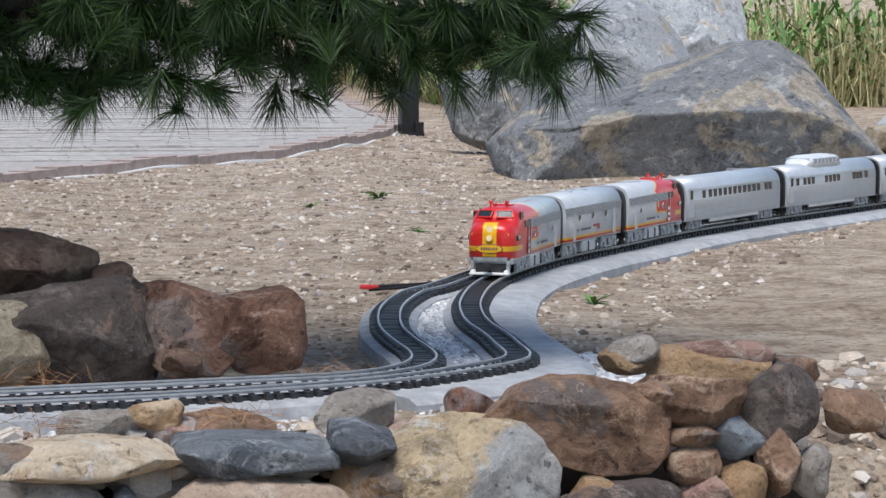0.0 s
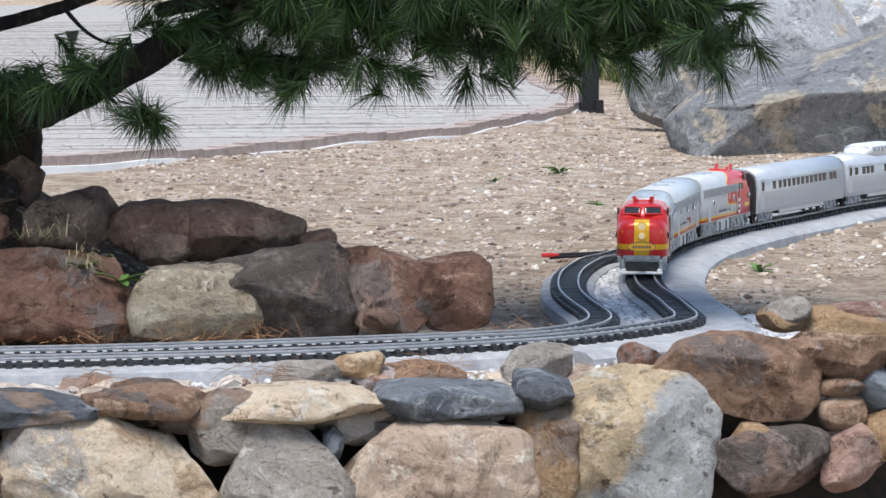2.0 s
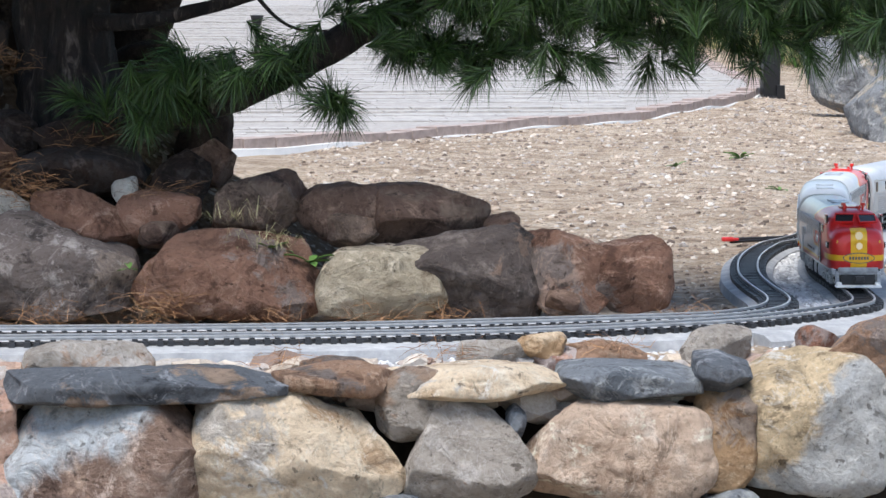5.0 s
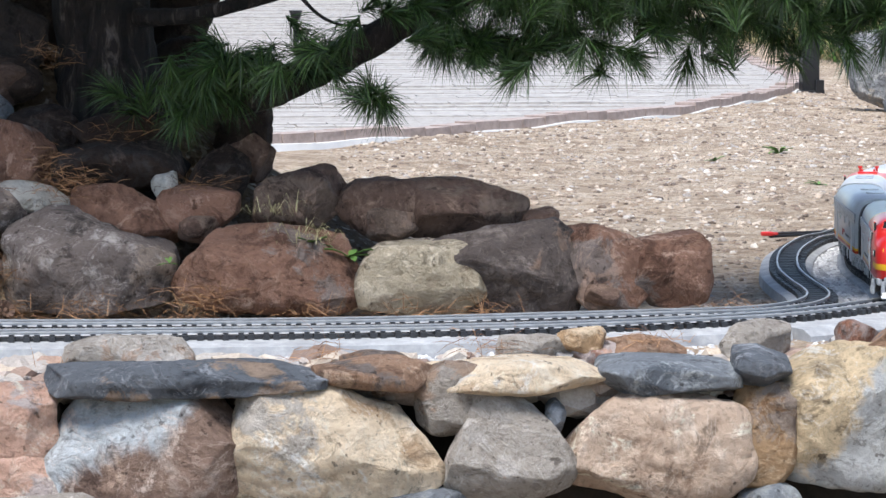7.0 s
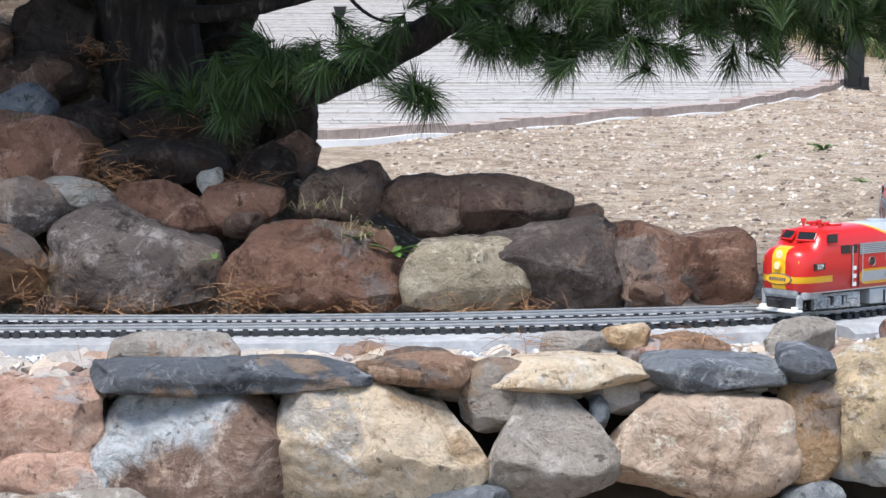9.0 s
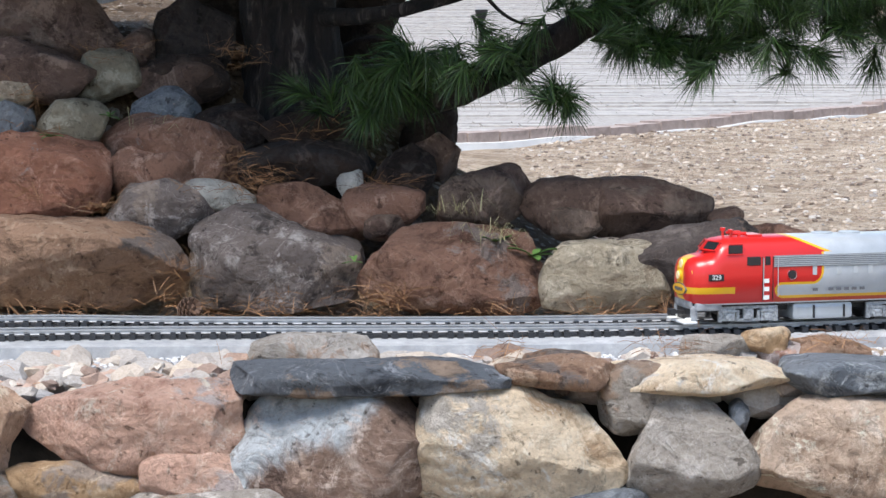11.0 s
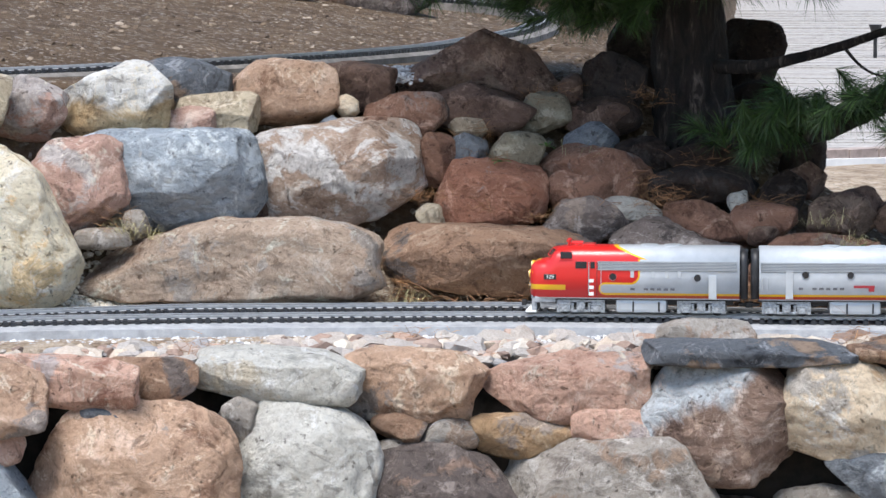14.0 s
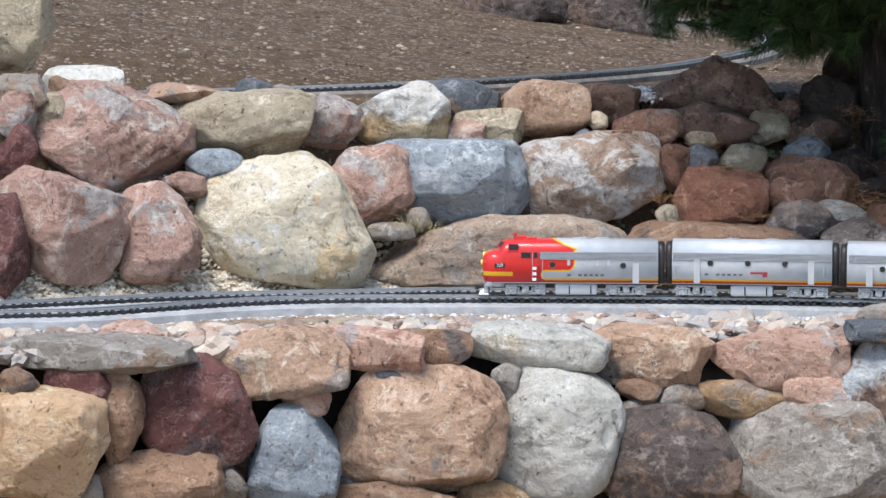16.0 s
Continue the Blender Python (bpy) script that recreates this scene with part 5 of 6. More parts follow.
        limb([base + (0, 0.05, z), base + (0.5 * R * math.cos(t), 0.5 * R * math.sin(t), z + 0.12), base + (R * math.cos(t), R * math.sin(t), z + 0.1)], 0.03, 0.008, 50 + j)


pine()


def greenery():
    rng = np.random.default_rng(9)

    def weed(x, y, n, size, label, z=None, mat=LEAF):
        z = float(land(x, y)) if z is None else z
        ob = new("weed")
        ob.location = (x, y, z)
        tagged(ob, label, "weed", "small weeds")
        for k in range(n):
            a, t = rng.uniform(0, 6.28), rng.uniform(0.15, 0.9)
            L, W = size * rng.uniform(0.5, 1.1), size * rng.uniform(0.16, 0.3)
            d = np.array([math.cos(a) * math.cos(t), math.sin(a) * math.cos(t), math.sin(t)])
            s = np.array([-math.sin(a), math.cos(a), 0])
            vs = []
            for u, w in ((0, 0.06), (0.3, 0.8), (0.6, 1.0), (0.85, 0.6), (1.0, 0.04)):
                c = d * L * u + np.array([0, 0, -0.35 * L * u * u])
                vs += [c - s * W * w * 0.5, c + np.array([0, 0, -0.05 * L]), c + s * W * w * 0.5]
            fs = []
            for i in range(4):
                o = i * 3
                fs += [(o, o + 1, o + 4, o + 3), (o + 1, o + 2, o + 5, o + 4)]
            part("leaf", mesh_of("leaf", vs, fs, mat, True), None, ob)

    weed(2.191, 1.889, 7, 0.06, "small green weed beside the mortar roadbed")
    weed(2.552, 6.167, 12, 0.11, "green leafy twig lying on the gravel")
    weed(2.157, 5.514, 6, 0.06, "tiny green weed in the gravel")
    weed(2.311, 4.354, 8, 0.06, "half dry weed in the gravel")
    weed(1.274, 0.404, 9, 0.045, "low green weed at the end of the rockery")
    weed(0.318, 0.422, 8, 0.07, "green leafy weed growing between rocks", 0.122)
    weed(0.402, 0.399, 8, 0.07, "green leafy weed growing between rocks", 0.099)
    weed(-0.643, 0.593, 6, 0.035, "tiny green weed in a rock joint", 0.348)
    weed(0.019, 0.362, 6, 0.035, "tiny green weed in a rock joint", 0.092)
    weed(-0.519, 0.650, 6, 0.035, "tiny green weed in a rock joint", 0.388)
    # fallen pine straw in the joints of the rockery and along the wall
    c = np.array([(-0.346, 0.375, 0.075), (-0.847, 0.492, 0.258), (-0.922, 0.628, 0.413), (-0.178, 0.554, 0.254), (0.061, 0.321, 0.021),
               (-0.862, 0.264, 0.033), (-0.357, 0.321, 0.021), (-0.894, 0.260, 0.038), (0.084, 0.324, 0.024), (-0.136, 0.300, -0.000),
               (-0.200, 0.551, 0.251), (-0.238, 0.597, 0.297), (-0.238, 0.821, 0.521), (-0.545, 0.811, 0.522), (-1.126, 0.304, 0.148),
               (-1.674, 0.178, 0.231), (-0.212, 0.536, 0.236), (-0.642, -0.305, -0.065), (-0.160, -0.280, -0.046)])
    foot = np.stack([rng.uniform(-1.15, 1.25, 15), rng.uniform(0.24, 0.31, 15), np.full(15, -0.012)], 1)
    joints = np.stack([rng.uniform(-0.95, 0.3, 9), np.zeros(9), rng.uniform(0.18, 0.5, 9)], 1)
    joints[:, 1] = 0.32 + joints[:, 2] * 0.95
    c = np.concatenate([c, foot, joints, [(-0.78, -0.29, -0.03), (0.30, -0.28, -0.02), (0.62, -0.27, -0.01), (0.95, -0.26, -0.01), (-1.3, -0.5, -0.04)]])
    n = 60
    P = np.repeat(c, n, 0) + rng.normal(size=(len(c) * n, 3)) * (0.036, 0.025, 0.012)
    w = rng.normal(size=P.shape) * (1, 0.7, 0.45) + (0, 0, 0.15)
    v, f = blades(P, w, rng.uniform(0.02, 0.075, len(P)), np.full(len(P), 0.0006), 0.15, 12)
    tagged(new("pine_straw", tri_mesh("pine_straw", v, f, STRAW)), "fallen rust-brown pine needles caught between rocks", "pine straw", kind="stuff")
    # dry tussocks between the upper rocks
    for x, y, z in [(0.276, 0.416, 0.126), (0.319, 0.421, 0.131), (0.230, 0.479, 0.189), (-0.413, 0.642, 0.352), (-1.548, 0.156, 0.165),
               (-1.603, 0.151, 0.183), (-0.848, 0.215, -0.009)]:
        R = np.array([x, y, z]) + rng.normal(size=(34, 3)) * (0.03, 0.015, 0.003)
        grown("grass_tuft", "thin dry straw-coloured grass tuft among the rocks", R, rng.uniform(0.03, 0.11, 34), 0.0006, DRYGRASS, int(1000 + 100 * abs(x)), 1.0, 0.5)
    # tall dry meadow behind the boulders
    x, y = rng.uniform(5.5, 14.0, 26000), rng.uniform(16.5, 24.0, 26000)
    clump = 0.55 + 0.45 * np.sin(2.3 * x + 1.1 * y) * np.sin(1.7 * y - 0.9 * x)
    P = np.stack([x, y, land(x, y)], 1)
    grown("meadow_grass", "tall dry yellow-green grass behind the boulders", P, rng.uniform(0.3, 1.1, 26000) * (0.7 + 0.8 * clump), 0.006, DRYGRASS, 14, 0.45, 0.4)
    x, y = rng.uniform(5.5, 14.0, 22000), rng.uniform(16.5, 24.0, 22000)
    clump = 0.5 + 0.5 * np.sin(1.9 * x + 0.7) * np.sin(1.3 * y + 2.0)
    P = np.stack([x, y, land(x, y) + rng.uniform(0, 0.9, 22000) * clump], 1)
    grown("meadow_grass", "leafy green weeds in the tall grass behind the boulders", P, rng.uniform(0.08, 0.35, 22000), 0.016, LEAF, 15, 0.9, 0.4)


greenery()


# ---------------------------------------------------------------- paved terrace with its bollard


def paving():
    base = tagged(new("pavement"), "pale concrete block paving with a curved edge", "paving", kind="structure")
    # bedding under the blocks, cut into bands so that it follows the slope of the ground
    ys = np.arange(EDGE[:, 1].min(), 42, 0.4)
    v, f = [], []

    def right_at(y):
        m = EDGE[:, 1] > y
        return np.interp(y, EDGE[:, 1], EDGE[:, 0])

    for y in ys:
        xr = right_at(y) - 0.06
        for x in (-2.5, xr):
            v.append((x, y, float(land(2.5, y)) + 0.0425))
    for i in range(len(ys) - 1):
        f.append((2 * i, 2 * i + 1, 2 * i + 3, 2 * i + 2))
    part("bedding", mesh_of("bedding", v, f, plain_mat("sandy_joint_fill", (0.33, 0.305, 0.28), 0.95, 0, 0.2, 30, 0.002)), None, base)
    rng = np.random.default_rng(3)
    bm = boxes((0, 0, 0, 1, 1, 1))
    unit = np.array([v.co[:] for v in bm.verts])
    quads = np.array([[v.index for v in q.verts] for q in bm.faces])
    bm.free()
    kinds = [mesh_of("paver", unit * (w, 0.172, 0.05), quads, PAVER) for w in (0.172, 0.262, 0.352)]
    sizes = (0.172, 0.262, 0.352)
    y, count, rest = EDGE[:, 1].min(), 0, []
    while y < 34:
        x = -2.0 + rng.uniform(0, 0.2)
        xr = right_at(y) - 0.13
        while x < xr:
            k = rng.integers(0, 3)
            cx = x + sizes[k] / 2
            if cx + sizes[k] / 2 < xr:
                z = float(land(2.5, y)) + 0.02 + rng.uniform(-0.0025, 0.0025)
                if count < 300 and cx > 0.3:
                    count += 1
                    ob = part("paver", kinds[k], None, base)
                    ob.location = (cx, y, z)
                else:
                    rest.append(unit * (sizes[k], 0.172, 0.05) + (cx, y, z))
            x += sizes[k] + 0.008
        y += 0.18
    v = np.concatenate(rest)
    f = (quads[None] + (np.arange(len(rest)) * 8)[:, None, None]).reshape(-1, 4)
    tagged(part("pavers", tri_mesh("pavers", v, f, PAVER), None, base), "distant paving blocks", kind="stuff")
    # edging bricks on end along the curve, over a pale plastic strip
    kerb = mesh_of("brick", unit * (0.205, 0.12, 0.085), quads, KERB)
    s = np.r_[0, np.cumsum(np.linalg.norm(np.diff(EDGE[:, :2], axis=0), axis=1))]
    u = 0.08
    while u < s[-1]:
        p = np.array([np.interp(u, s, EDGE[:, k]) for k in (0, 1)])
        q = np.array([np.interp(u + 0.02, s, EDGE[:, k]) for k in (0, 1)])
        ob = part("brick", kerb, None, base)
        ob.location = (p[0], p[1], float(land(2.5, p[1])) + 0.008 + rng.uniform(-0.002, 0.002))
        ob.rotation_euler = (0, 0, math.atan2(*(q - p)[::-1]))
        u += 0.212
    line = np.column_stack([EDGE[:, :2], [float(land(2.5, y)) for y in EDGE[:, 1]]])
    v, f = sweep(line, [(-0.062, -0.03), (-0.056, 0.010), (-0.075, 0.008), (-0.08, -0.03)])
    part("edging_strip", mesh_of("edging_strip", v, f, STRIP), None, base, "white plastic edging strip")


paving()


def bollard(x, y, z):
    ob = tagged(new("bollard"), "square black metal bollard beside the paving", "bollard")
    ob.location = (x, y, z)
    part("post", boxes((0, 0, 0.45, 0.105, 0.105, 0.90), bevel=0.004), BLACKM, ob)
    part("foot", boxes((0, 0, 0.01, 0.16, 0.16, 0.03), (0.05, -0.07, 0.05, 0.05, 0.03, 0.08), bevel=0.003), BLACKM, ob)
    part("cap", boxes((0, 0, 0.905, 0.12, 0.12, 0.03), bevel=0.004), BLACKM, ob)


def path_light(x, y, z):
    ob = tagged(new("path_light"), "small black flared garden lamp on a stake", "garden lamp")
    ob.location = (x, y, z)
    bm = bmesh.new()
    bmesh.ops.create_cone(bm, cap_ends=True, segments=20, radius1=0.035, radius2=0.062, depth=0.09, matrix=Matrix.Translation((0, 0, 0.33)))
    part("head", bm, BLACKM, ob)
    part("stake", disc(0.018, 0.30, Matrix.Translation((0, 0, 0.14)), 14), BLACKM, ob)


bollard(3.947, 11.917, -0.045)
path_light(1.211, 20.517, -0.020)


def cable(pts):
    """Black low-voltage leads with a red clip, lying on the gravel."""
    ob = tagged(new("power_lead"), "black wire leads with a red clip lying on gravel", "cable")
    p = np.array(pts)
    for k, off in enumerate((0.0, 0.09)):
        line = spline([tuple(q + (0, off * (1 - i / len(pts)), 0)) for i, q in enumerate(p)], 0.02, 2)
        v, f = tube(line, [0.0045] * len(line), 6, 0, 4)
        part("wire", mesh_of("wire", v, f, BLACKM, True), None, ob)
    x, y, z = pts[0]
    part("clip", boxes((x - 0.008, y, z + 0.008, 0.034, 0.016, 0.012), (x + 0.014, y, z + 0.008, 0.02, 0.010, 0.008), bevel=0.004), REDPL, ob, "red plastic clip")


cable([(1.687, 2.200, -0.030), (1.754, 2.231, -0.030), (1.845, 2.278, -0.030), (1.946, 2.363, -0.030)])


# ---------------------------------------------------------------- the train
def livery():
    """Silver body, red nose with a curved sweep, yellow and red stripes along the flank."""
    m, nt, b = nodes_of("red_yellow_silver_livery")
    sep = nt.nodes.new("ShaderNodeSeparateXYZ")
    nt.links.new(nt.nodes.new("ShaderNodeTexCoord").outputs["Object"], sep.inputs[0])
    X, Y, Z = sep.outputs
    u = calc(nt, 'SUBTRACT', A_LEN / 2, X)

    def lt(a, t):
        return calc(nt, 'LESS_THAN', a, t)

    def gt(a, t):
        return calc(nt, 'GREATER_THAN', a, t)

    def both(*a):
        r = a[0]
        for k in a[1:]:
            r = calc(nt, 'MULTIPLY', r, k)
        return r

    def reach(du, dz):
        return calc(nt, 'SQRT', calc(nt, 'ADD', calc(nt, 'MULTIPLY', du, du), calc(nt, 'MULTIPLY', dz, dz)))

    v, rnd = own_coords(nt)
    n = noise_of(nt, v, 30, 5, 0.6)
    silver = ramp(nt, n, [(0.35, (0.45, 0.475, 0.50)), (0.65, (0.52, 0.545, 0.57))])
    red, yellow, orange = (0.60, 0.020, 0.018), (0.82, 0.46, 0.02), (0.50, 0.05, 0.012)
    roof_edge = calc(nt, 'SUBTRACT', 0.285, calc(nt, 'MULTIPLY', calc(nt, 'SUBTRACT', Z, 0.146), 2.4))
    roofy = gt(Z, 0.145)
    col = mix_of(nt, both(roofy, lt(calc(nt, 'SUBTRACT', u, roof_edge), 0.012)), silver, yellow)
    # the red sweep behind the cab, its rounded end and its yellow outline
    lobe = reach(calc(nt, 'MAXIMUM', calc(nt, 'SUBTRACT', u, 0.255), 0.0), calc(nt, 'MAXIMUM', calc(nt, 'SUBTRACT', 0.107, Z), 0.0))
    low = lt(Z, 0.147)
    col = mix_of(nt, both(low, lt(lobe, 0.0268)), col, yellow)
    col = mix_of(nt, both(lt(u, 0.1925), gt(Z, 0.047)), col, red)
    col = mix_of(nt, both(low, lt(lobe, 0.0222)), col, red)
    col = mix_of(nt, both(roofy, lt(calc(nt, 'SUBTRACT', u, roof_edge), 0.0)), col, red)
    # the outline turns back under the sweep and runs on as the flank stripe
    hook = reach(calc(nt, 'MAXIMUM', calc(nt, 'SUBTRACT', 0.1925, u), 0.0), calc(nt, 'SUBTRACT', Z, 0.0702))
    col = mix_of(nt, both(lt(hook, 0.0155), lt(u, 0.257)), col, yellow)
    col = mix_of(nt, both(lt(hook, 0.0107), gt(u, 0.17)), col, silver)
    col = mix_of(nt, both(gt(u, 0.1925), gt(Z, 0.054), lt(Z, 0.0597)), col, yellow)
    col = mix_of(nt, both(gt(u, 0.176), gt(Z, 0.047), lt(Z, 0.054)), col, orange)
    col = mix_of(nt, both(lt(u, 0.0925), gt(Z, 0.066), lt(Z, 0.079)), col, yellow)
    ay = calc(nt, 'ABSOLUTE', Y)
    col = mix_of(nt, both(lt(ay, 0.0185), lt(u, 0.05), lt(Z, 0.139), gt(Z, 0.05)), col, yellow)
    col = mix_of(nt, lt(Z, 0.047), col, (0.60, 0.61, 0.62))
    nt.links.new(col, b.inputs["Base Color"])
    b.inputs["Roughness"].default_value = 0.32
    b.inputs["Metallic"].default_value = 0.12
    b.inputs["Coat Weight"].default_value = 0.25
    return m


A_LEN, B_LEN, P_LEN = 0.545, 0.505, 0.80
LIVERY = livery()


def striped():
    m, nt, b = nodes_of("silver_with_yellow_and_red_stripe")
    sep = nt.nodes.new("ShaderNodeSeparateXYZ")
    nt.links.new(nt.nodes.new("ShaderNodeTexCoord").outputs["Object"], sep.inputs[0])
    v, rnd = own_coords(nt)
    col = ramp(nt, noise_of(nt, v, 30, 5, 0.6), [(0.35, (0.45, 0.475, 0.50)), (0.65, (0.52, 0.545, 0.57))])
    for lo, hi, c in ((0.054, 0.0597, (0.82, 0.46, 0.02)), (0.047, 0.054, (0.50, 0.05, 0.012))):
        k = calc(nt, 'MULTIPLY', calc(nt, 'GREATER_THAN', sep.outputs[2], lo), calc(nt, 'LESS_THAN', sep.outputs[2], hi))
        col = mix_of(nt, k, col, c)
    nt.links.new(col, b.inputs["Base Color"])
    b.inputs["Roughness"].default_value, b.inputs["Metallic"].default_value = 0.34, 0.15
    return m


STRIPED = striped()


def loft(sections, n=3.4, ring=30):
    """A closed hull through sections (x, half width, bottom, top)."""
    v, f = [], []
    for x, hw, zb, zt in sections:
        zm = zb + (zt - zb) * 0.45
        for k in range(ring):
            a = math.pi * k / (ring - 1)
            c, s = math.cos(a), math.sin(a)
            v.append((x, hw * math.copysign(abs(c) ** (2 / n), c), zm + (zt - zm) * abs(s) ** (2 / n)))
        v += [(x, -hw * 0.985, zb), (x, hw * 0.985, zb)]
    K = ring + 2
    for i in range(len(sections) - 1):
        for k in range(K):
            a, b = i * K + k, i * K + (k + 1) % K
            f.append((a, b, b + K, a + K))
    f += [tuple(range(K))[::-1], tuple(range(len(v) - K, len(v)))]
    return v, f


def hull(name, sections, mat, parent, n=3.4):
    v, f = loft(sections, n)
    me = mesh_of(name, v, f, mat, True)
    for p in list(me.polygons)[-2:]:
        p.use_smooth = False
    return part(name, me, None, parent)


BOGIES = []


def bogie(parent, x, length=0.125, mat=None):
    b = part("bogie", boxes((0, 0, 0.026, length * 0.9, 0.05, 0.016), bevel=0.002), DARKPL, parent)
    b.location = (x, 0, 0)
    for side in (-1, 1):
        y = side * 0.049
        sp = [(0, y, 0.0365, length * 0.98, 0.008, 0.006), (0, y, 0.011, length * 0.40, 0.008, 0.006), (0, y + side * 0.002, 0.024, length * 0.17, 0.010, 0.020), (0, y + side * 0.006, 0.018, length * 0.10, 0.006, 0.010)]
        for q in (-1, 1):
            sp += [(q * length * 0.32, y, 0.022, 0.027, 0.010, 0.026), (q * length * 0.32, y + side * 0.006, 0.017, 0.015, 0.008, 0.014), (q * length * 0.32, y + side * 0.004, 0.029, 0.032, 0.005, 0.005),
                   (q * length * 0.17, y, 0.020, 0.007, 0.009, 0.022), (q * length * 0.46, y, 0.021, 0.008, 0.009, 0.028), (q * length * 0.24, y, 0.0125, 0.030, 0.006, 0.004)]
        part("side_frame", boxes(*sp, bevel=0.0015), mat or TRUCK, b)
        for q in (-1, 1):
            part("wheel", disc(0.0155, 0.006, Matrix.Translation((q * length * 0.32, side * 0.0245, 0.0155)) @ pose(0, 0, 0, 90), 18), DARKPL, b)
    BOGIES.append((b, parent, x))
    return b


def coupler(parent, x, way):
    part("coupler", boxes((x + way * 0.012, 0, 0.026, 0.03, 0.012, 0.008), (x + way * 0.028, 0, 0.026, 0.012, 0.022, 0.014), bevel=0.002), DARKPL, parent)


def louvre(parent, x, w, side, z0=0.124, z1=0.144):
    y = side * 0.0655
    g = part("grille", boxes((x, y, (z0 + z1) / 2, w, 0.003, z1 - z0)), LOUVRE, parent)
    part("slats", boxes(*[(x, y + side * 0.0016, z0 + (i + 0.5) * (z1 - z0) / 6, w, 0.002, 0.0013) for i in range(6)]), SILVER, g)


def porthole(parent, x, side, z=0.107):
    m = Matrix.Translation((x, side * 0.0655, z)) @ pose(0, 0, 0, 90)
    p = part("porthole", disc(0.0082, 0.004, m, 18), GLASS, parent)
    bm = bmesh.new()
    bmesh.ops.create_cone(bm, cap_ends=False, segments=18, radius1=0.0098, radius2=0.0088, depth=0.005, matrix=m)
    part("rim", bm, SILVER, p)


def bars_of_letters(parent, x, side, z, w, n=7, mat=None):
    """The flank lettering as plain bars."""
    y = side * 0.0664
    for i in range(n):
        if i != 5:
            part("letter_bar", boxes((x + (i - (n - 1) / 2) * w / n, y, z, w / n * 0.62, 0.001, 0.0055)), mat or LETTER, parent)


def heightened(car, k=1.04, floor=0.04):
    """The body is a little taller over its floor than the parts are drawn."""
    for ob in car.children_recursive:
        if ob.name.startswith("bogie") or (ob.parent and ob.parent.name.startswith("bogie")):
            continue
        if ob.type == 'MESH':
            for q in ob.data.vertices:
                q.co.z = max(q.co.z, min(q.co.z, floor) + max(q.co.z - floor, 0) * k)
        elif ob.type == 'FONT':
            ob.location.z = floor + (ob.location.z - floor) * k
    return car


def power_base(car, L, tank):
    part("underframe", boxes((0, 0, 0.043, L - 0.02, 0.10, 0.010), (0, 0, 0.034, L * 0.9, 0.05, 0.016), bevel=0.002), DARKPL, car)
    part("fuel_tank", boxes((tank, 0, 0.025, 0.13, 0.112, 0.034), bevel=0.009), SILVER, car)
    for q in (0.02, -0.045):
        for y in (0.0565, -0.0565):
            part("tank_strap", boxes((tank + q, y, 0.024, 0.004, 0.004, 0.026), bevel=0.001), DARKPL, car)


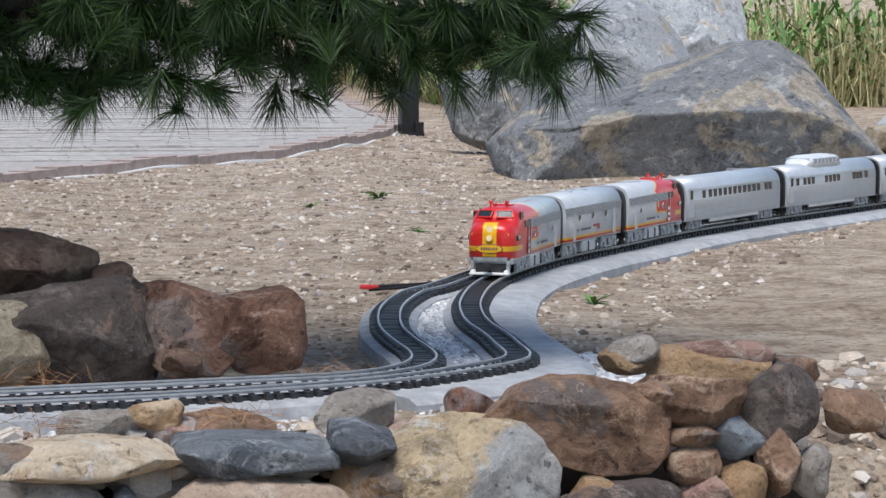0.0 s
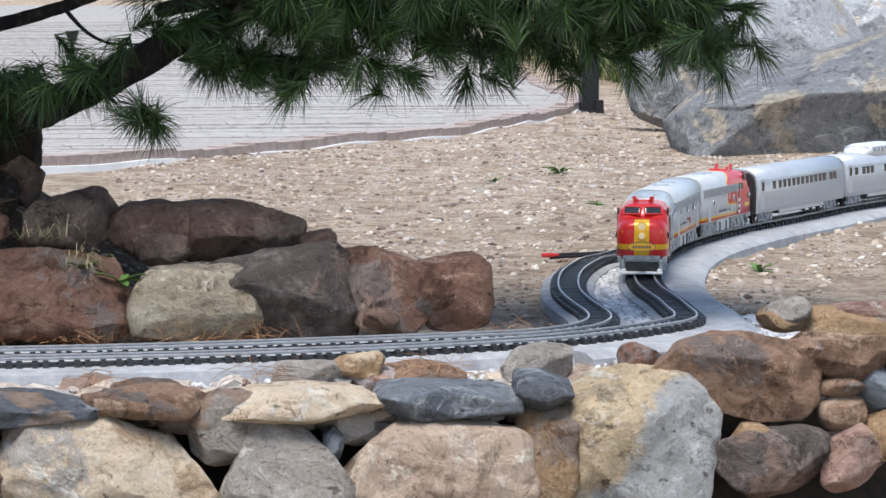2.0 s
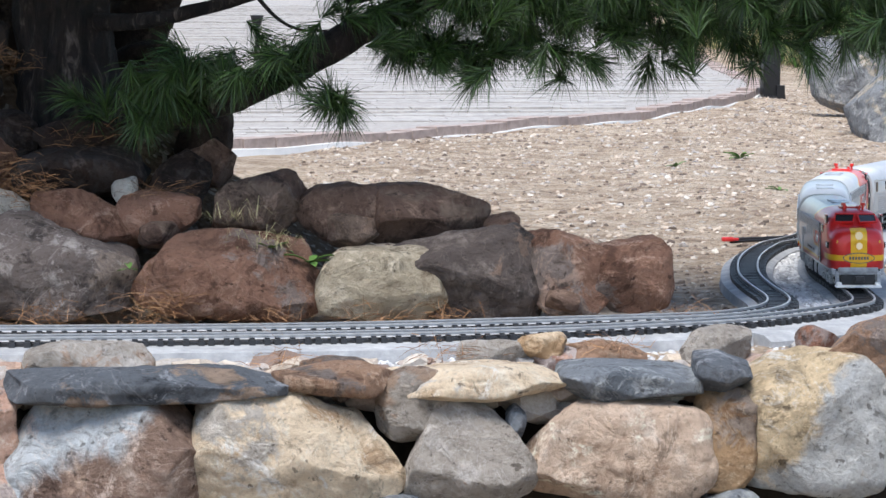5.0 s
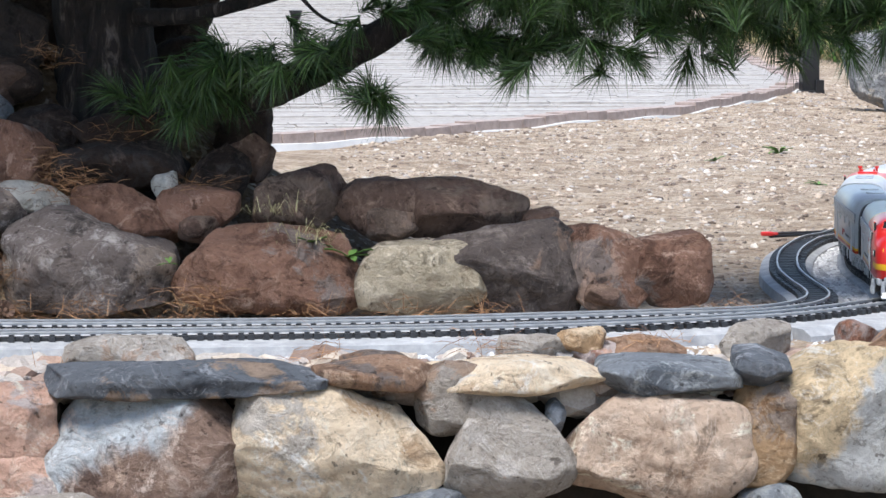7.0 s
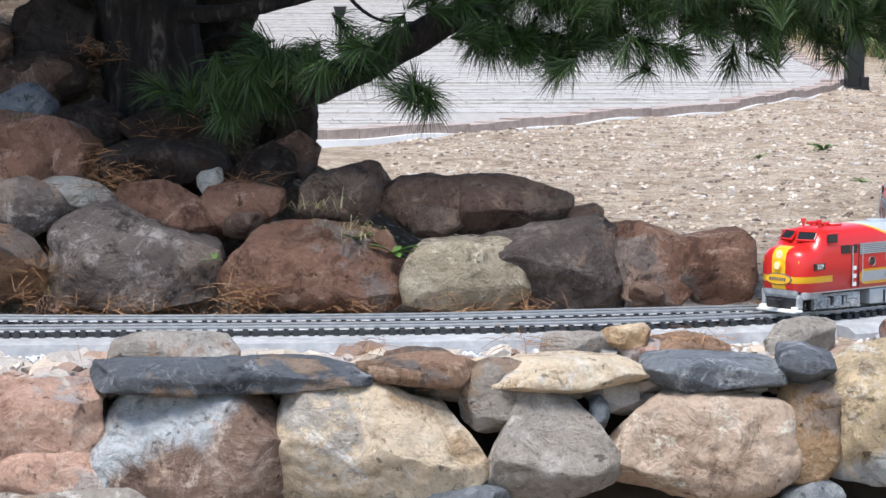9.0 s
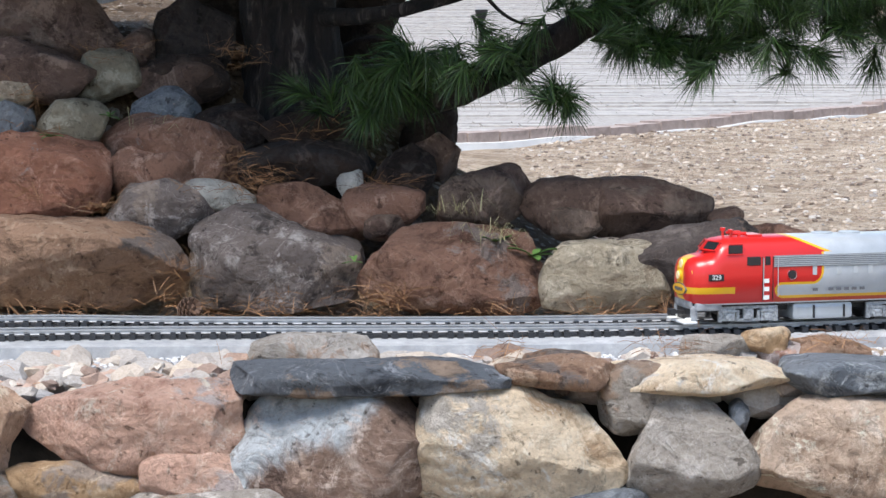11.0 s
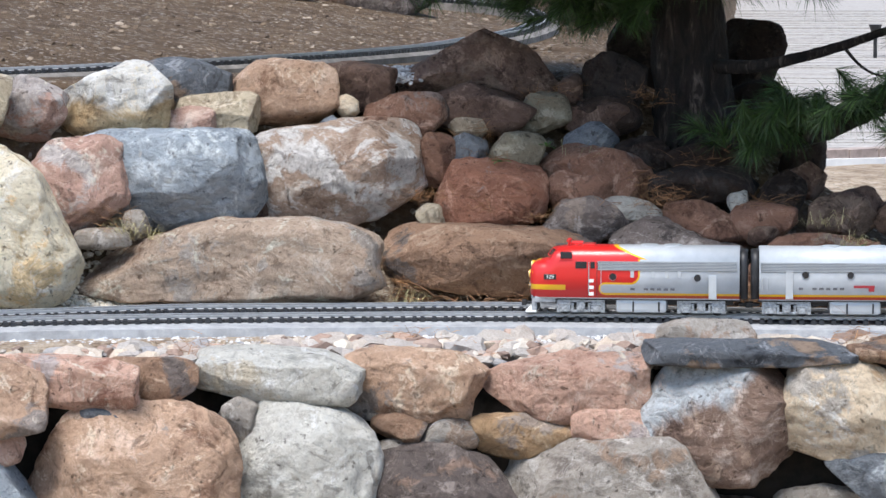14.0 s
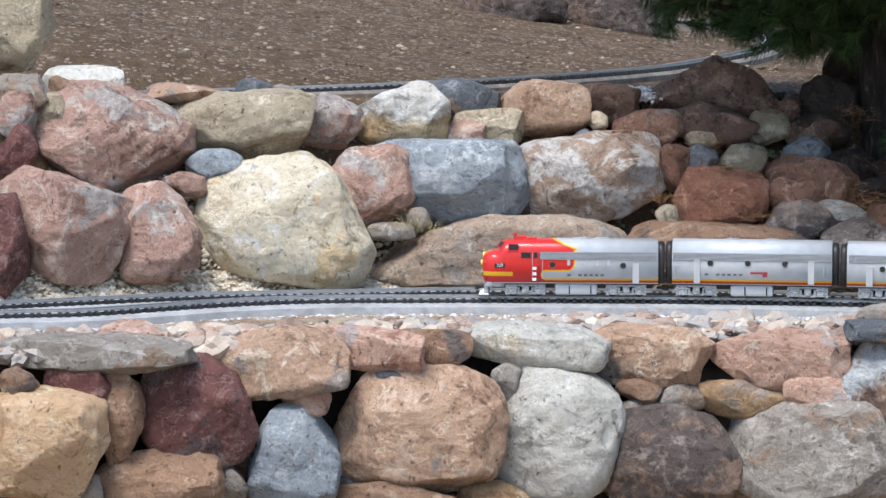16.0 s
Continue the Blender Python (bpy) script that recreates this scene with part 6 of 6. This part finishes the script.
def cab_unit(label):
    L = A_LEN
    car = tagged(new("diesel_locomotive"), label, "model locomotive", "model train")
    h = L / 2
    S = [(h - u, w, b, t) for u, w, b, t in [(0.0, 0.030, 0.058, 0.110), (0.003, 0.042, 0.052, 0.122), (0.009, 0.052, 0.048, 0.1295), (0.020, 0.0595, 0.045, 0.1340), (0.036, 0.063, 0.044, 0.1370),
         (0.048, 0.064, 0.044, 0.1390), (0.055, 0.0645, 0.044, 0.149), (0.064, 0.065, 0.044, 0.1615), (0.073, 0.065, 0.044, 0.1670), (0.10, 0.0655, 0.044, 0.1705), (0.14, 0.0655, 0.044, 0.171), (0.22, 0.0655, 0.044, 0.171), (L - 0.012, 0.0655, 0.044, 0.171)]]
    hull("body", S, LIVERY, car)
    hull("rear_diaphragm", [(-h + 0.012, 0.058, 0.046, 0.164), (-h - 0.008, 0.056, 0.046, 0.162)], DARKPL, car)
    part("rear_doorway", boxes((-h - 0.002, 0, 0.095, 0.008, 0.04, 0.09), bevel=0.002), DARKPL, car)
    part("skirt", boxes((h - 0.040, 0.045, 0.040, 0.055, 0.030, 0.016), (h - 0.040, -0.045, 0.040, 0.055, 0.030, 0.016), (h - 0.014, 0, 0.045, 0.020, 0.092, 0.014), bevel=0.004), GREYPL, car)
    part("pilot", boxes((h - 0.004, 0, 0.0085, 0.030, 0.104, 0.006), (h - 0.006, 0.044, 0.013, 0.022, 0.012, 0.010), (h - 0.006, -0.044, 0.013, 0.022, 0.012, 0.010), bevel=0.003), WHITEPT, car, "white plough lip of the pilot")
    part("pilot_frame", boxes((h - 0.012, 0.047, 0.025, 0.014, 0.009, 0.026), (h - 0.012, -0.047, 0.025, 0.014, 0.009, 0.026), (h - 0.013, 0, 0.038, 0.012, 0.104, 0.008), bevel=0.003), GREYPL, car)
    part("coupler_pocket", boxes((h - 0.014, 0, 0.023, 0.012, 0.078, 0.024)), DARKPL, car)
    coupler(car, h - 0.01, 1)
    coupler(car, -h + 0.012, -1)
    # windscreen in two panes, raked back
    for s in (-1, 1):
        bm = boxes((0, 0, 0, 0.004, 0.040, 0.019), bevel=0.0018)
        bmesh.ops.transform(bm, verts=bm.verts, matrix=Matrix.Translation((h - 0.0575, s * 0.0255, 0.1535)) @ pose(0, 0, 0, 0, -41, s * 17))
        w = part("windscreen", bm, GLASS, car)
        bm = boxes((0, 0, 0.0105, 0.005, 0.043, 0.0022), (0, 0, -0.0105, 0.005, 0.043, 0.0022), (0, 0.021, 0, 0.005, 0.0022, 0.022), (0, -0.021, 0, 0.005, 0.0022, 0.022))
        bmesh.ops.transform(bm, verts=bm.verts, matrix=Matrix.Translation((h - 0.0572, s * 0.0255, 0.1537)) @ pose(0, 0, 0, 0, -41, s * 17))
        part("frame", bm, REDPT, w)
        c = part("cab_window", boxes((h - 0.094, s * 0.0615, 0.1495, 0.030, 0.005, 0.017), bevel=0.002), GLASS, car)
        part("frame", boxes((h - 0.094, s * 0.0622, 0.1595, 0.033, 0.005, 0.002), (h - 0.094, s * 0.063, 0.140, 0.033, 0.005, 0.002)), REDPT, c)
        part("door_window", boxes((h - 0.132, s * 0.0652, 0.1265, 0.029, 0.003, 0.017), bevel=0.001), GLASS, car)
        part("door_window", boxes((h - 0.1615, s * 0.0652, 0.1265, 0.011, 0.003, 0.017), bevel=0.001), GLASS, car)
        part("door", boxes((h - 0.151, s * 0.0655, 0.092, 0.0012, 0.0022, 0.084), (h - 0.1725, s * 0.0655, 0.092, 0.0012, 0.0022, 0.084)), DARKPL, car, "door outline")
        part("steps", boxes(*[(h - 0.158, s * 0.0655, z, 0.0125, 0.003, 0.008) for z in (0.056, 0.072, 0.088)]), WHITEPT, car, "white step plates")
        for u in (0.183, 0.152):
            part("handrail", boxes((h - u, s * 0.0675, 0.095, 0.0014, 0.0014, 0.075)), SILVER, car)
        louvre(car, h - 0.3505, 0.352, s, 0.114, 0.136)
        porthole(car, h - 0.213, s, 0.0985)
        porthole(car, h - 0.427, s, 0.097)
        part("door_panel", boxes((h - 0.4655, s * 0.0658, 0.0745, 0.020, 0.004, 0.058), bevel=0.001), SILVER, car)
        for u in (0.262, 0.315, 0.350, 0.382):
            part("side_panel", boxes((h - u, s * 0.0656, 0.106, 0.009, 0.0016, 0.018)), SILVER, car)
        bars_of_letters(car, h - 0.3135, s, 0.0685, 0.118)
        nb = part("number_board", boxes((h - 0.053, s * 0.0632, 0.0965, 0.032, 0.006, 0.013), bevel=0.001), BLACKM, car)
        fc = bpy.data.curves.new("number", 'FONT')
        fc.body, fc.size, fc.align_x, fc.align_y, fc.extrude = "329", 0.0135, 'CENTER', 'CENTER', 0.0003
        fc.materials.append(WHITEPT)
        t = new("number", fc)
        t.parent = nb
        t.matrix_local = Matrix.Translation((h - 0.053, s * 0.0668, 0.0965)) @ pose(0, 0, 0, 90, 0, 0 if s < 0 else 180)
        horn = disc(0.0028, 0.010, Matrix.Translation((h - 0.098, s * 0.022, 0.175)), 10, disc(0.0055, 0.006, Matrix.Translation((h - 0.098, s * 0.022, 0.182)), 14))
        part("horn", horn, REDPT, car)
        part("horn", disc(0.003, 0.03, Matrix.Translation((h - 0.118, s * 0.016, 0.176)) @ pose(0, 0, 0, 0, 90), 10, boxes((h - 0.118, s * 0.016, 0.172, 0.006, 0.006, 0.008))), REDPT, car)
        part("marker_lamp", disc(0.0045, 0.006, Matrix.Translation((h - 0.010, s * 0.045, 0.106)) @ pose(0, 0, 0, 0, 90), 12), YELPT, car)
    part("roof_fan", disc(0.022, 0.004, Matrix.Translation((-0.03, 0, 0.1715)), 24, disc(0.022, 0.004, Matrix.Translation((-0.09, 0, 0.1715)), 24)), SILVER, car)
    part("roof_walk", boxes((h - 0.15, 0, 0.172, 0.03, 0.05, 0.004), bevel=0.001), REDPT, car)
    for z, r in ((0.120, 0.0088), (0.098, 0.0075)):
        x = h - 0.006 if z > 0.11 else h + 0.001
        lamp = part("headlight", disc(r + 0.002, 0.012, Matrix.Translation((x - 0.003, 0, z)) @ pose(0, 0, 0, 0, 90), 20), YELPT, car)
        part("lens", disc(r, 0.003, Matrix.Translation((x + 0.004, 0, z)) @ pose(0, 0, 0, 0, 90), 20), LAMPLENS, lamp, "lit warm lens")
    # nose emblem as plain shapes
    def oval(x, a, b, depth):
        return disc(1.0, depth, Matrix.Translation((x, 0, 0.0715)) @ Matrix.Diagonal((1, a, b, 1)) @ pose(0, 0, 0, 0, 90), 28)

    em = part("emblem", oval(h - 0.0015, 0.036, 0.0118, 0.007), LETTER, car, "dark rimmed yellow oval emblem")
    part("emblem_face", oval(h - 0.001, 0.034, 0.0100, 0.008), YELPT, em)
    part("emblem_bars", boxes(*[(h + 0.0032, (i - 3) * 0.0066, 0.0715, 0.001, 0.0044, 0.0065) for i in range(7)]), LETTER, em)
    power_base(car, L, -0.012)
    bogie(car, h - 0.130)
    bogie(car, -h + 0.108)
    return heightened(car)


def booster_unit(label):
    L = B_LEN
    car = tagged(new("booster_unit"), label, "model locomotive", "model train")
    h = L / 2
    hull("body", [(h - 0.012, 0.0655, 0.044, 0.171), (0, 0.0655, 0.044, 0.171), (-h + 0.012, 0.0655, 0.044, 0.171)], STRIPED, car)
    for s in (-1, 1):
        hull("diaphragm", [(s * (h - 0.012), 0.058, 0.046, 0.165), (s * (h + 0.008), 0.056, 0.046, 0.163)][::-s], DARKPL, car)
        part("end_doorway", boxes((s * (h + 0.001), 0, 0.095, 0.008, 0.04, 0.09), bevel=0.002), DARKPL, car)
        coupler(car, s * (h - 0.012), s)
        louvre(car, 0, L - 0.03, s, 0.114, 0.136)
        for x in (0.125, 0.012, -0.10):
            porthole(car, x, s)
        for x in (0.165, -0.178):
            part("door_panel", boxes((x, s * 0.0658, 0.083, 0.019, 0.003, 0.070), bevel=0.001), SILVER, car)
        bars_of_letters(car, 0.085 * (1 if s < 0 else 1), s, 0.0735, 0.12)
        em = part("emblem", boxes((-0.022, s * 0.0662, 0.079, 0.052, 0.001, 0.006)), WINGRED, car, "small dark red winged emblem")
        part("emblem_disc", boxes((-0.040, s * 0.0664, 0.074, 0.014, 0.001, 0.013)), WINGRED, em)
        for x in (0.22, 0.232, -0.215, -0.228):
            part("handrail", boxes((x, s * 0.0675, 0.085, 0.0014, 0.0014, 0.03)), SILVER, car)
    part("roof_fan", disc(0.022, 0.004, Matrix.Translation((0.06, 0, 0.1715)), 24, disc(0.022, 0.004, Matrix.Translation((-0.06, 0, 0.1715)), 24)), SILVER, car)
    power_base(car, L, 0.0)
    bogie(car, h - 0.082)
    bogie(car, -h + 0.082)
    return heightened(car)


def coach(label, dome=False):
    L = P_LEN
    car = tagged(new("passenger_car"), label, "model passenger car", "model train")
    h = L / 2
    hull("body", [(h - 0.012, 0.0665, 0.036, 0.163), (0, 0.0665, 0.036, 0.163), (-h + 0.012, 0.0665, 0.036, 0.163)], SILVER, car, 3.0)
    part("underframe", boxes((0, 0, 0.034, L - 0.03, 0.09, 0.012), (0.0, 0, 0.028, 0.22, 0.07, 0.022), bevel=0.003), DARKPL, car)
    for s in (-1, 1):
        hull("diaphragm", [(s * (h - 0.012), 0.060, 0.038, 0.157), (s * h, 0.060, 0.038, 0.157)][::-s], DARKPL, car)
        coupler(car, s * (h - 0.012), s)
        xs = [-0.30, -0.265] + [-0.20 + 0.040 * i for i in range(11)] + [0.25] if not dome else [-0.30, -0.25, -0.22, -0.19, -0.05, -0.015, 0.02, 0.055, 0.17, 0.205, 0.24, 0.30]
        for x in xs:
            w = part("window", boxes((x, s * 0.0655, 0.112, 0.026, 0.003, 0.023), bevel=0.0012), GLASS, car)
        part("fluting", boxes(*[(0, s * 0.0662, z, L - 0.05, 0.0018, 0.0016) for z in (0.050, 0.056, 0.062, 0.068, 0.074, 0.080, 0.086)]), SILVER, car)
        part("window_band", boxes((0, s * 0.0664, 0.0955, L - 0.05, 0.002, 0.003), (0, s * 0.0664, 0.1285, L - 0.05, 0.002, 0.003)), SILVER, car)
        part("door", boxes((h - 0.05, s * 0.066, 0.090, 0.034, 0.003, 0.088), bevel=0.002), SILVER, car)
        part("door_window", boxes((h - 0.05, s * 0.0672, 0.113, 0.018, 0.003, 0.026), bevel=0.001), GLASS, car)
        part("skirt", boxes((0, s * 0.062, 0.032, 0.40, 0.006, 0.014), bevel=0.002), SILVER, car)
    if dome:
        d = hull("dome", [(0.17, 0.030, 0.150, 0.160), (0.155, 0.045, 0.150, 0.176), (0.13, 0.050, 0.150, 0.187), (0.10, 0.052, 0.150, 0.190), (-0.06, 0.052, 0.150, 0.190), (-0.09, 0.050, 0.150, 0.187), (-0.115, 0.045, 0.150, 0.176), (-0.13, 0.030, 0.150, 0.160)], ROOFSIL, car, 3.0)
        for s in (-1, 1):
            for i in range(7):
                part("dome_window", boxes((-0.075 + i * 0.032, s * 0.0495, 0.173, 0.025, 0.007, 0.015), bevel=0.0015), CLEAR, d)
        for y in (-0.022, 0.022):
            bm = boxes((0, 0, 0, 0.004, 0.038, 0.018), bevel=0.0015)
            bmesh.ops.transform(bm, verts=bm.verts, matrix=Matrix.Translation((0.149, y, 0.174)) @ pose(0, 0, 0, 0, -40))
            part("dome_window", bm, CLEAR, d)
    bogie(car, h - 0.11, 0.115, GREYPL)
    bogie(car, -h + 0.11, 0.115, GREYPL)
    return heightened(car)


GAP = 0.024
TRAIN = [(cab_unit("red-nosed silver diesel locomotive model with yellow stripes"), A_LEN, 1), (booster_unit("silver cabless booster unit with yellow and red stripes"), B_LEN, 1),
         (cab_unit("second red-nosed silver locomotive model coupled facing backwards"), A_LEN, -1),
         (coach("silver streamlined passenger car with dark square windows"), P_LEN, 1), (coach("silver passenger car with a glazed roof dome", True), P_LEN, 1),
         (coach("silver passenger car following the dome car"), P_LEN, 1), (coach("rearmost silver passenger car at the boulders"), P_LEN, 1)]

# where the leading nose is on the line, in metres along it, second by second
NOSE = [(0, 6.44), (0.5, 6.64), (1, 6.80), (1.5, 7.07), (2, 7.31), (2.5, 7.44), (3, 7.59), (3.5, 7.74), (4, 7.84), (6.5, 8.24), (7, 8.35), (7.5, 8.46), (8, 8.57), (8.2, 8.62), (10.5, 9.15), (11, 9.30), (11.5, 9.46), (12, 9.65), (12.5, 9.84), (13, 10.06), (13.5, 10.28), (14, 10.48), (14.5, 10.69), (15, 10.90), (15.5, 11.11), (16, 11.30)]


def nose_at(t):
    k = np.array(NOSE)
    d = np.gradient(k[:, 1], k[:, 0])
    i = int(np.clip(np.searchsorted(k[:, 0], t) - 1, 0, len(k) - 2))
    a, b = k[i], k[i + 1]
    w = b[0] - a[0]
    u = (t - a[0]) / w
    return ((2 * u ** 3 - 3 * u * u + 1) * a[1] + (u ** 3 - 2 * u * u + u) * w * d[i] + (3 * u * u - 2 * u ** 3) * b[1] + (u ** 3 - u * u) * w * d[i + 1])


def on_line(s):
    """The place at s metres along the lower track."""
    i = s / 0.01
    if i < 1:
        return NEAR[0] + (NEAR[1] - NEAR[0]) * i
    return np.array([np.interp(i, np.arange(len(NEAR)), NEAR[:, k]) for k in range(3)])


def heading(a, b):
    """The pose midway between two places, looking from b to a."""
    x = Vector(a - b).normalized()
    y = Vector((0, 0, 1)).cross(x).normalized()
    z = x.cross(y)
    m = Matrix((x, y, z)).transposed().to_4x4()
    m.translation = Vector((a + b) / 2)
    return m


def motions():
    """The train runs along the lower track; each bogie turns with the rails."""
    times = [i * 0.25 for i in range(65)]
    back = 0.0
    for car, length, way in TRAIN:
        own = [(b, x) for b, p, x in BOGIES if p == car]
        rows, turns = [], {b: [] for b, x in own}
        for t in times:
            mid = nose_at(t) - back - length / 2
            ends = [on_line(mid + way * x) for b, x in own]
            m = heading(*ends)
            # set the hull so that its middle, not the middle of its bogies, keeps its place
            m = m @ Matrix.Translation((-(own[0][1] + own[1][1]) / 2, 0, 0))
            rows.append((t, m))
            for b, x in own:
                s = mid + way * x
                d = (on_line(s + 0.03) - on_line(s - 0.03)) * way
                loc = m.to_3x3().inverted() @ Vector(d)
                turns[b].append((t, pose(x, 0, 0, 0, 0, math.degrees(math.atan2(loc.y, loc.x)))))
        walk(car, rows)
        for b in turns:
            walk(b, turns[b])
        back += length + GAP


motions()
